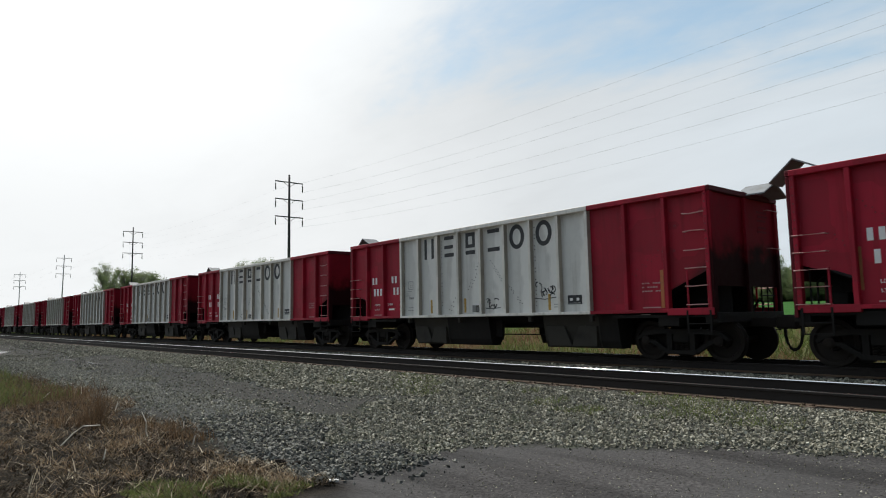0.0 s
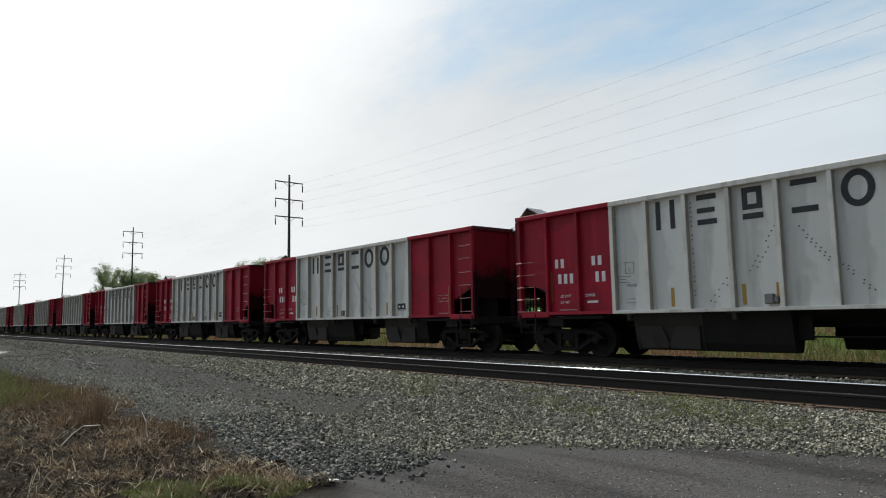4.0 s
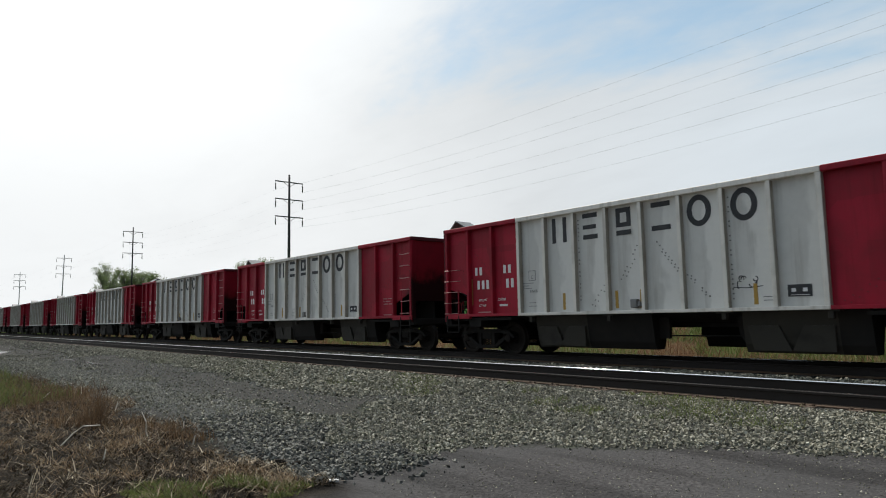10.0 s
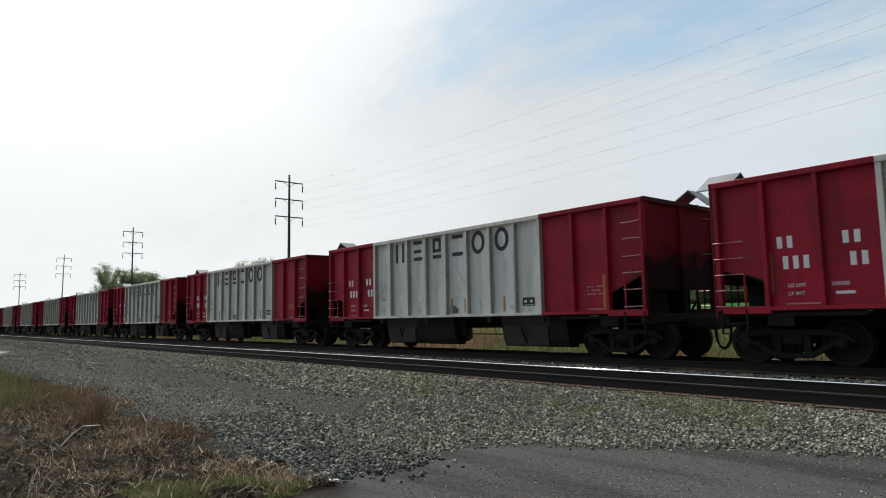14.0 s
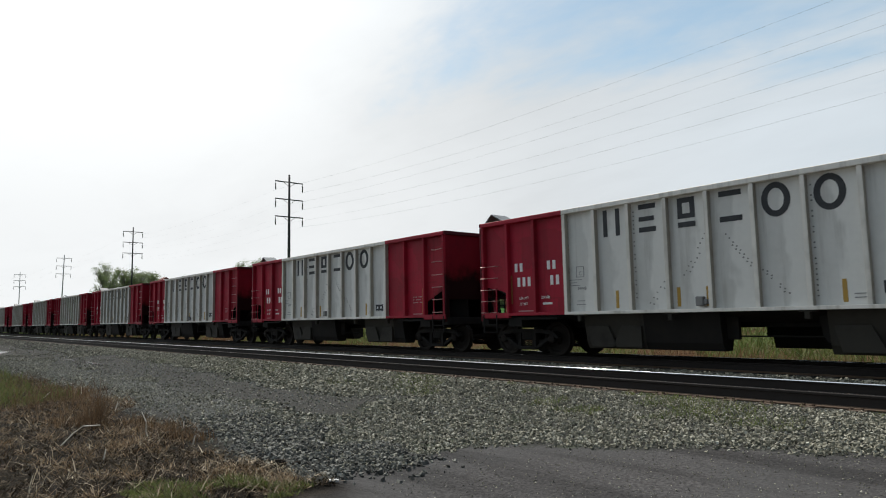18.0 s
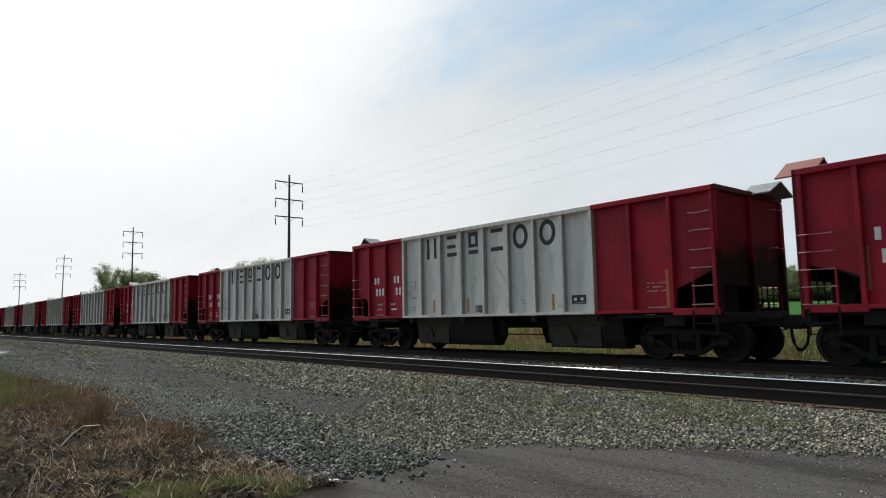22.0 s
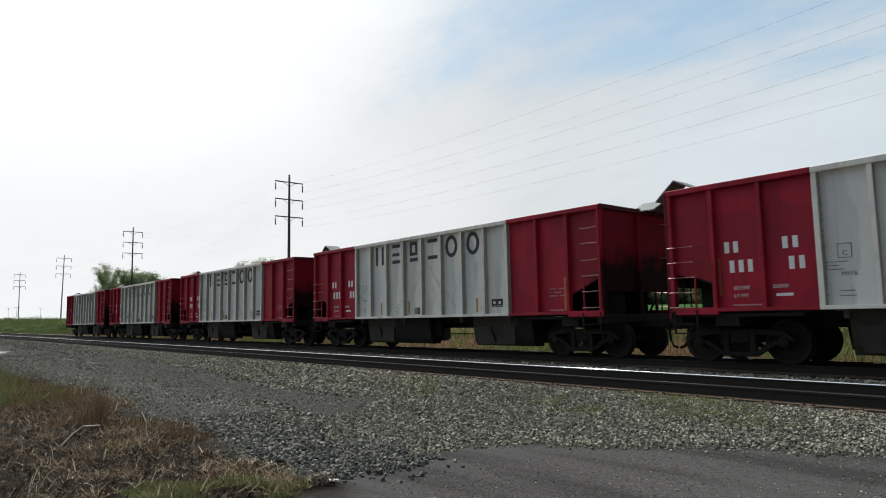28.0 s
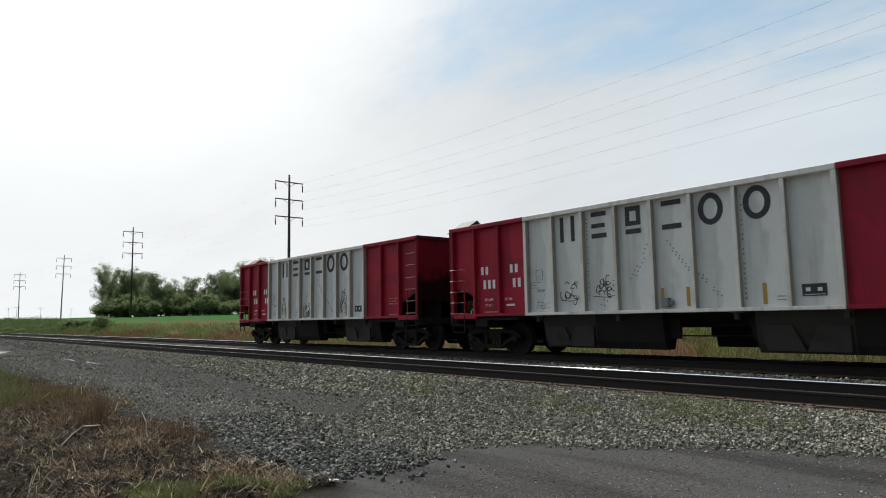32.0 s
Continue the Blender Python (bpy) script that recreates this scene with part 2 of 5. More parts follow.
def prism(bm, pts, x0, x1):
    """A polygon in the y-z plane, drawn out from x0 to x1."""
    a = [bm.verts.new((x0, y, z)) for y, z in pts]
    b = [bm.verts.new((x1, y, z)) for y, z in pts]
    bm.faces.new(a)
    bm.faces.new(b[::-1])
    for i in range(len(pts)):
        j = (i + 1) % len(pts)
        bm.faces.new((a[i], b[i], b[j], a[j]))
    return bm


def drawn(bm, pts, xs):
    """A closed profile in the y-z plane, drawn along the stations xs."""
    rings = [[bm.verts.new((x, y, z)) for y, z in pts] for x in xs]
    n = len(pts)
    for a, b in zip(rings, rings[1:]):
        for i in range(n):
            bm.faces.new((a[i], b[i], b[(i + 1) % n], a[(i + 1) % n]))
    bm.faces.new(rings[0])
    bm.faces.new(rings[-1][::-1])
    return bm


def tube(bm, path, r, seg=6, r_end=None):
    """A round bar along a path of points."""
    rings = []
    n = len(path)
    for i, p in enumerate(path):
        p = Vector(p)
        d = (Vector(path[min(i + 1, n - 1)]) - Vector(path[max(i - 1, 0)])).normalized()
        a = d.orthogonal().normalized() if abs(d.z) < 0.95 else d.cross(Vector((1, 0, 0))).normalized()
        b = d.cross(a)
        rr = r if r_end is None else r + (r_end - r) * i / (n - 1)
        rings.append([bm.verts.new(p + rr * (math.cos(t) * a + math.sin(t) * b)) for t in (2 * math.pi * k / seg for k in range(seg))])
    for q, s in zip(rings, rings[1:]):
        best = min(range(seg), key=lambda o: (q[0].co - s[o].co).length)
        for k in range(seg):
            bm.faces.new((q[k], q[(k + 1) % seg], s[(k + 1 + best) % seg], s[(k + best) % seg]))
    bm.faces.new(rings[0][::-1])
    bm.faces.new(rings[-1])
    return bm


def lathe(bm, profile, seg, axis_y=0.0, cx=0.0, cz=0.0):
    """A turned body about an axis along y; profile of (y, radius)."""
    rings = [[bm.verts.new((cx + r * math.cos(t), axis_y + y, cz + r * math.sin(t))) for t in (2 * math.pi * k / seg for k in range(seg))] for y, r in profile]
    for q, s in zip(rings, rings[1:]):
        for k in range(seg):
            bm.faces.new((q[k], q[(k + 1) % seg], s[(k + 1) % seg], s[k]))
    bm.faces.new(rings[0][::-1])
    bm.faces.new(rings[-1])
    return bm


def fresh():
    return bmesh.new()


# ---- ground ----
PROFILE = ((-400, -0.6), (-30, -0.5), (-4.0, -0.46), (-2.8, -0.43), (-1.7, -0.34), (-0.75, -0.205), (-0.3, -0.195), (2.2, -0.20), (2.9, -0.27), (3.6, -0.20),
           (6.9, -0.22), (7.8, -0.62), (9.2, -0.75), (11.0, -0.5), (14.0, 0.45), (16.0, 0.9), (60, 1.6), (180, 3.4), (600, 7.0), (3000, 12.0))


def height(x, y):
    ys, zs = zip(*PROFILE)
    z = np.interp(y, ys, zs)
    far = np.clip((y - 9) / 8, 0, 1)
    z = z + far * 0.0092 * np.clip(-x - 20, 0, 260)
    z = z + 0.13 * np.clip((x + 8) / 5, 0, 1) * np.clip((-y - 0.4) / 1.2, 0, 1)
    wob = np.sin(x * 0.9 + y * 0.7) * np.cos(x * 0.37 - y * 1.1)
    z = z + 0.028 * np.sin(x * 4.1 + y * 1.3) * np.cos(y * 3.7 - x * 1.9) * np.clip((-y - 6.2) / 0.3, 0, 1) * np.clip((-x - 5.2) / 0.4, 0, 1)
    rough = np.where((y < -2.2), 0.018, 0.0) + np.where(y > 8, 0.07, 0.0)
    return z + wob * rough


def axis(spans):
    out = []
    for a, b, n in spans:
        out += list(np.linspace(a, b, n, endpoint=False))
    return np.array(out + [spans[-1][1]])


XS = axis([(-3000, -600, 8), (-600, -200, 20), (-200, -60, 40), (-60, -20, 80), (-20, 4, 160), (4, 20, 30), (20, 200, 20), (200, 3000, 10)])
YS = axis([(-3000, -60, 6), (-60, -12, 16), (-12, -8, 20), (-8, 0, 90), (0, 6.6, 34), (6.6, 20, 44), (20, 60, 16), (60, 300, 16), (300, 3000, 10)])
gx, gy = np.meshgrid(XS, YS, indexing="ij")
gz = height(gx, gy)
nx, ny = gx.shape
idx = np.arange(nx * ny).reshape(nx, ny)
quads = np.stack([idx[:-1, :-1], idx[1:, :-1], idx[1:, 1:], idx[:-1, 1:]], -1).reshape(-1, 4)
ground_mesh = bpy.data.meshes.new("ground")
ground_mesh.from_pydata(np.stack([gx, gy, gz], -1).reshape(-1, 3).tolist(), [], quads.tolist())
for f in ground_mesh.polygons:
    f.use_smooth = True
ground = new("ground", ground_mesh)
tagged(ground, "gravel lane, dry verge and green field beside the tracks", "ground", kind="structure")


def ground_material():
    m = bpy.data.materials.new("ground_cover")
    nt = nodes_of(m)
    tc = nt.nodes.new("ShaderNodeTexCoord").outputs["Object"]
    sp = nt.nodes.new("ShaderNodeSeparateXYZ")
    link(nt, tc, sp.inputs[0])
    x, y = sp.outputs[0], sp.outputs[1]
    n1, n2, n3 = noise_node(nt, tc, 0.5, 5), noise_node(nt, tc, 3.0, 5), noise_node(nt, tc, 34.0, 6, 0.75)
    wob = math_node(nt, "MULTIPLY_ADD", math_node(nt, "ADD", n1, math_node(nt, "MULTIPLY", n2, 0.5)), 2.4, -1.8)
    yy = math_node(nt, "ADD", y, wob)
    vor = nt.nodes.new("ShaderNodeTexVoronoi")
    vor.inputs["Scale"].default_value = 24
    link(nt, tc, vor.inputs["Vector"])
    stone = mix_rgb(nt, ramp(nt, vor.outputs["Distance"], 0.12, 0.5), (0.15, 0.148, 0.132), (0.022, 0.021, 0.019))
    stone = mix_rgb(nt, math_node(nt, "MULTIPLY", vor.outputs["Color"], 0.5), stone, (0.075, 0.075, 0.065))
    green = math_node(nt, "MULTIPLY", ramp(nt, n1, 0.52, 0.68), ramp(nt, n2, 0.45, 0.6))
    stone = mix_rgb(nt, math_node(nt, "MULTIPLY", green, 0.5), stone, (0.06, 0.085, 0.03))
    lane = mix_rgb(nt, ramp(nt, n3, 0.3, 0.8), (0.030, 0.028, 0.028), (0.120, 0.114, 0.110))
    lane = mix_rgb(nt, math_node(nt, "MULTIPLY", ramp(nt, n1, 0.42, 0.62), 0.6), lane, (0.062, 0.060, 0.059))
    band = nt.nodes.new("ShaderNodeMapping")
    band.inputs["Rotation"].default_value = (0, 0, radians(-57))
    band.inputs["Scale"].default_value = (0.22, 2.2, 1.0)
    link(nt, tc, band.inputs["Vector"])
    ruts = noise_node(nt, band.outputs[0], 1.0, 4, 0.5)
    lane = mix_rgb(nt, 1.0, lane, math_node(nt, "MULTIPLY_ADD", ramp(nt, ruts, 0.35, 0.65), 0.55, 0.72), "MULTIPLY")
    litter = mix_rgb(nt, ramp(nt, n2, 0.35, 0.65), (0.013, 0.011, 0.009), (0.028, 0.023, 0.017))
    field = mix_rgb(nt, ramp(nt, n1, 0.35, 0.7), (0.030, 0.096, 0.019), (0.042, 0.122, 0.026))
    bank = mix_rgb(nt, ramp(nt, math_node(nt, "MULTIPLY_ADD", ramp(nt, x, -60.0, -110.0), 0.2, n1), 0.38, 0.62), (0.12, 0.075, 0.042), (0.075, 0.105, 0.03))
    # hard lane on the camera's side, running out to the right; a worn dark strip and a pale gritty one running off along the track
    xw, yw = math_node(nt, "MULTIPLY_ADD", wob, 0.4, x), math_node(nt, "MULTIPLY_ADD", wob, 0.35, y)
    edge = math_node(nt, "SUBTRACT", math_node(nt, "MULTIPLY_ADD", wob, 0.15, yw), math_node(nt, "MULTIPLY_ADD", x, 0.5, -1.15))
    lane_a = math_node(nt, "MULTIPLY", ramp(nt, edge, 0.1, -0.25), ramp(nt, xw, -5.85, -5.45))
    toe = nt.nodes.new("ShaderNodeMapRange")
    toe.inputs["From Min"].default_value, toe.inputs["From Max"].default_value = -45.0, -13.0
    toe.inputs["To Min"].default_value, toe.inputs["To Max"].default_value = -0.9, -2.7
    link(nt, x, toe.inputs["Value"])
    lane_b = math_node(nt, "MULTIPLY", ramp(nt, math_node(nt, "SUBTRACT", yw, toe.outputs["Result"]), 0.2, -0.2), ramp(nt, yw, -4.5, -4.0))
    lane_b = math_node(nt, "MULTIPLY", lane_b, ramp(nt, xw, -8.6, -10.4))
    outer = math_node(nt, "MULTIPLY", ramp(nt, yw, -5.0, -5.5), ramp(nt, xw, -10.0, -12.0))
    pale = math_node(nt, "MULTIPLY", math_node(nt, "MULTIPLY", ramp(nt, yw, -5.5, -5.1), ramp(nt, yw, -4.0, -4.5)), ramp(nt, xw, -9.5, -11.5))
    c = mix_rgb(nt, lane_a, stone, lane)
    worn = mix_rgb(nt, ramp(nt, n3, 0.3, 0.8), (0.030, 0.029, 0.027), (0.098, 0.094, 0.086))
    c = mix_rgb(nt, math_node(nt, "MAXIMUM", math_node(nt, "MULTIPLY", lane_b, 0.92), math_node(nt, "MULTIPLY", outer, 0.7)), c, worn)
    c = mix_rgb(nt, math_node(nt, "MULTIPLY", pale, 0.75), c, mix_rgb(nt, ramp(nt, n3, 0.3, 0.75), (0.06, 0.058, 0.053), (0.175, 0.17, 0.155)))
    verge = math_node(nt, "MULTIPLY_ADD", wob, 0.35, math_node(nt, "MULTIPLY_ADD", x, 0.02, y))
    in_verge = math_node(nt, "MULTIPLY", ramp(nt, verge, -6.15, -6.5), ramp(nt, x, -4.7, -5.3))
    c = mix_rgb(nt, in_verge, c, litter)
    c = mix_rgb(nt, ramp(nt, y, 7.2, 8.2), c, bank)
    c = mix_rgb(nt, ramp(nt, yy, 15.5, 16.6), c, field)
    p = nt.nodes.new("ShaderNodeBsdfPrincipled")
    link(nt, c, p.inputs["Base Color"])
    p.inputs["Roughness"].default_value = 0.95
    p.inputs["Specular IOR Level"].default_value = 0.05
    b = nt.nodes.new("ShaderNodeBump")
    b.inputs["Strength"].default_value, b.inputs["Distance"].default_value = 0.6, 0.02
    link(nt, math_node(nt, "ADD", n3, math_node(nt, "MULTIPLY", vor.outputs["Distance"], -0.8)), b.inputs["Height"])
    link(nt, b.outputs[0], p.inputs["Normal"])
    o = nt.nodes.new("ShaderNodeOutputMaterial")
    link(nt, p.outputs[0], o.inputs["Surface"])
    return m


ground_mesh.materials.append(ground_material())

# ---- tracks ----
RAIL_W = 0.7525
TRACK_NEAR, TRACK_FAR = RAIL_W, 4.518 + RAIL_W


STATIONS = [-900, -500, -300, -200, -150, -120, -100, -85, -72, -62, -54, -47] + list(range(-41, 12, 2)) + [16, 24, 40, 70, 120]


def build_track(name, yc, label):
    track = tagged(new(name), label, "railway track", kind="structure")
    track.location = (0, yc, 0)
    for side in (-1, 1):
        y = side * RAIL_W
        bm = fresh()
        q = -side            # towards the inside of the track, where the wheels polish the corner
        drawn(bm, [(y + q * u, z) for u, z in ((-0.012, -0.16), (0.012, -0.16), (0.012, -0.15), (0.010, -0.046), (0.032, -0.037), (0.034, -0.022), (0.026, -0.012), (0.018, -0.004),
                                               (0.008, -0.0006), (-0.028, -0.0006), (-0.034, -0.008), (-0.034, -0.034), (-0.010, -0.045), (-0.012, -0.15))], STATIONS)
        rail = part("rail", bm, WEB, track, "dark rusty steel rail")
        bm = fresh()
        arc = [(0.015 + 0.020 * math.cos(radians(g)), -0.020 + 0.020 * math.sin(radians(g))) for g in range(6, 73, 6)]
        drawn(bm, [(y + q * u, z) for u, z in arc + [(0.015, -0.006), (0.016, -0.018)]], STATIONS)
        foot = fresh()
        drawn(foot, [(y - 0.072, -0.188), (y + 0.072, -0.188), (y + 0.072, -0.174), (y + 0.014, -0.155), (y - 0.014, -0.155), (y - 0.072, -0.174)], STATIONS)
        part("rail_foot", foot, RUST if side < 0 else WEB, rail, "rust-brown rail foot" if side < 0 else "dark rail foot")
        head = part("rail_head", bm, HEADS, rail, "polished shiny rail head")
        for f in head.data.polygons:
            f.use_smooth = abs(f.normal.x) < 0.5 and f.normal.z > 0.02
    return track


track_near = build_track("railway_track_near", TRACK_NEAR, "empty railway track with shiny rails on grey ballast")
track_far = build_track("railway_track_far", TRACK_FAR, "railway track under the train on grey ballast")

# ---- freight cars ----
INSET = 0.15
HW, ZT, ZS = 1.6, 3.765, 1.09       # half width, top, bottom of the sides
LEFT, RIGHT, WL, WR = -7.04, 6.94, -4.02, 3.80
L_PITCH = 15.735
SLACK = {-13: -0.15, -12: -0.08, -10: 0.05, -9: -0.03, -8: 0.03, -6: -0.08, -5: -0.09, -4: -0.06, -2: -0.13, -1: -0.14, 0: -0.07, 1: -0.08, 4: 0.03, 6: -0.08, 7: -0.07, 8: -0.05}
JERK = ((0, 0), (3.5, 0), (6, 0.10), (7, 0.12), (8, 0.17), (8.5, 0.20), (9.0, 0.25), (9.5, 0.26), (10.0, 0.0), (32, 0))
WHEEL_R = 0.457


def car_x(k, t):
    u = t - 16
    jerk = float(np.interp(t, *zip(*JERK)))
    return -38.864 - 3.8045 + 10.0502 * u + 0.000408 * u * u - 0.000156 * u ** 3 - L_PITCH * k + SLACK.get(k, 0.0) + jerk


def ring(bm, x, z, w, h, stroke, y0, y1, seg=24):
    """An upright oval hoop."""
    rows = []
    for y in (y0, y1):
        rows.append([[bm.verts.new((x + (w / 2 - q) * math.cos(t), y, z + (h / 2 - q) * math.sin(t))) for t in (2 * math.pi * i / seg for i in range(seg))] for q in (0, stroke)])
    (ao, ai), (bo, bi) = rows
    for i in range(seg):
        j = (i + 1) % seg
        for quad in ((ao[i], ao[j], ai[j], ai[i]), (bo[i], bi[i], bi[j], bo[j]), (ao[i], bo[i], bo[j], ao[j]), (ai[i], ai[j], bi[j], bi[i])):
            bm.faces.new(quad)


def words(text, x, z, size, y, mat, parent):
    """Built-in lettering, flat on the near side, as a mesh."""
    cu = bpy.data.curves.new("words", "FONT")
    cu.body, cu.size, cu.extrude = text, size, 0.0015
    ob = new("words", cu)
    me = bpy.data.meshes.new_from_object(ob)
    bpy.data.objects.remove(ob)
    bpy.data.curves.remove(cu)
    me.materials.append(mat)
    o = new("painted_words", me)
    o.parent = parent
    o.matrix_basis = pose(x, y, z, 90, 0, 0)
    return o


def paint_marks(car):
    """Large plain shapes in black, white bars for the marks, small data lines."""
    y1, y0 = -HW + INSET - 0.014, -HW + INSET - 0.024
    zl, zh, st = 2.945, 3.595, 0.115

    def mark(mat, rects, name="painted_mark", label=""):
        bm = fresh()
        for a, b, c, d in rects:
            box(bm, a, b, y0, y1, c, d)
        return part(name, bm, mat, car, label)

    mark(INK, [(-2.82, -2.82 + st, zl, zh), (-2.35 - st, -2.35, zl, zh)])
    mark(INK, [(-1.82, -1.38, zl, zl + st), (-1.82, -1.42, 3.20, 3.20 + st * 0.9), (-1.82, -1.38, zh - st, zh)])
    mark(INK, [(-0.83, -0.42, zh - st, zh), (-0.83, -0.42, 3.14, 3.14 + st * 0.9), (-0.83, -0.83 + st, 3.14 + st * 0.9, zh - st), (-0.42 - st, -0.42, 3.14 + st * 0.9, zh - st), (-0.83, -0.42, zl, zl + st)])
    mark(INK, [(0.13, 0.61, zl, zl + st), (0.13, 0.61, zh - st, zh)])
    for x in (1.29, 2.27):
        bm = fresh()
        ring(bm, x, (zl + zh) / 2, 0.56, 0.69, 0.12, y0, y1)
        part("painted_mark", bm, INK, car)
    w = 0.10
    for x, z0, z1, n in ((-5.83, 2.29, 2.52, 2), (-4.66, 2.29, 2.52, 2), (-5.74, 1.88, 2.13, 3), (-4.56, 1.88, 2.13, 2)):
        for i in range(n):
            mark(MARK, [(x + 0.19 * i, x + 0.19 * i + w, z0, z1)], "painted_bar", "white painted bar")
    words("LD LMT", -5.68, 1.53, 0.10, y0 - 0.002, MARK, car)
    words("LT WT", -5.68, 1.37, 0.10, y0 - 0.002, MARK, car)
    words("224300", -4.90, 1.53, 0.10, y0 - 0.002, MARK, car)
    for a, b, z in ((-4.84, -4.52, 1.37),):
        mark(MARK, [(a, b, z, z + 0.055)], "painted_bar")
    for a, b, z in ((-5.72, -5.1, 1.20), (5.2, 5.66, 1.20)):
        mark(PINK, [(a, b, z, z + 0.028)], "painted_bar")
    for row, z in enumerate((1.75, 1.66, 1.57)):
        mark(PINK, [(5.20 + 0.07 * i, 5.25 + 0.07 * i, z, z + 0.032) for i in range(7) if (i + 2 * row) % 5 != 3], "painted_bar")
    # boxed sign, data lines and stencil panel on the white part
    mark(FADED, [(-3.70, -3.46, 2.28, 2.292), (-3.70, -3.46, 2.02, 2.032), (-3.70, -3.688, 2.03, 2.28), (-3.472, -3.46, 2.03, 2.28)], "painted_frame")
    words("C", -3.62, 2.07, 0.13, y0 - 0.002, FADED, car)
    words("MWB", -3.66, 1.70, 0.11, y0 - 0.002, FADED, car)
    for a, b, z in ((-3.92, -3.54, 1.95), (-3.92, -3.7, 1.88), (-3.92, -3.6, 1.81), (-3.70, -3.46, 1.42), (-3.72, -3.44, 1.33), (2.55, 2.75, 1.36), (2.55, 2.78, 1.29)):
        mark(FADED, [(a, b, z, z + 0.016)], "painted_bar")
    plate = mark(INK, [(3.02, 3.46, 1.35, 1.58)], "stencil_panel", "black stencil panel with pale squares")
    bm = fresh()
    for a, b, c, d in ((3.09, 3.17, 1.44, 1.51), (3.30, 3.38, 1.44, 1.51), (3.06, 3.42, 1.375, 1.385)):
        box(bm, a, b, y0 - 0.004, y0 + 0.002, c, d)
    part("painted_square", bm, MARK, plate)
    for x, z0, z1, tint, say in ((-5.98, 1.42, 2.2, DULL, "dull ochre reflector strip"), (5.72, 1.2, 2.05, ORANGE, "orange reflector strip")):
        mark(tint, [(x - 0.04, x + 0.04, z0, z1)], "reflector_strip", say)


def add_strips(car, farther):
    """Faded reflector strips and the small steel box, which stand a bay farther along on some cars."""
    y1, y0 = -HW + INSET - 0.014, -HW + INSET - 0.024
    for x in (0.06, 0.68, 2.32) if farther else (-2.50, -0.90, -0.22, 2.40):
        bm = fresh()
        box(bm, x - 0.04, x + 0.04, y0, y1, 1.22, 1.64)
        part("reflector_strip", bm, YELLOW, car, "faded yellow reflector strip")
    bm = fresh()
    x = 0.1 if farther else -0.45
    box(bm, x, x + 0.17, -HW - 0.01, -HW + INSET - 0.026, 1.22, 1.42, 0.015)
    box(bm, x + 0.17, x + 0.25, -HW + 0.02, -HW + INSET - 0.026, 1.25, 1.36, 0.01)
    part("gauge_box", bm, GREY_BOX, car, "small grey steel box")


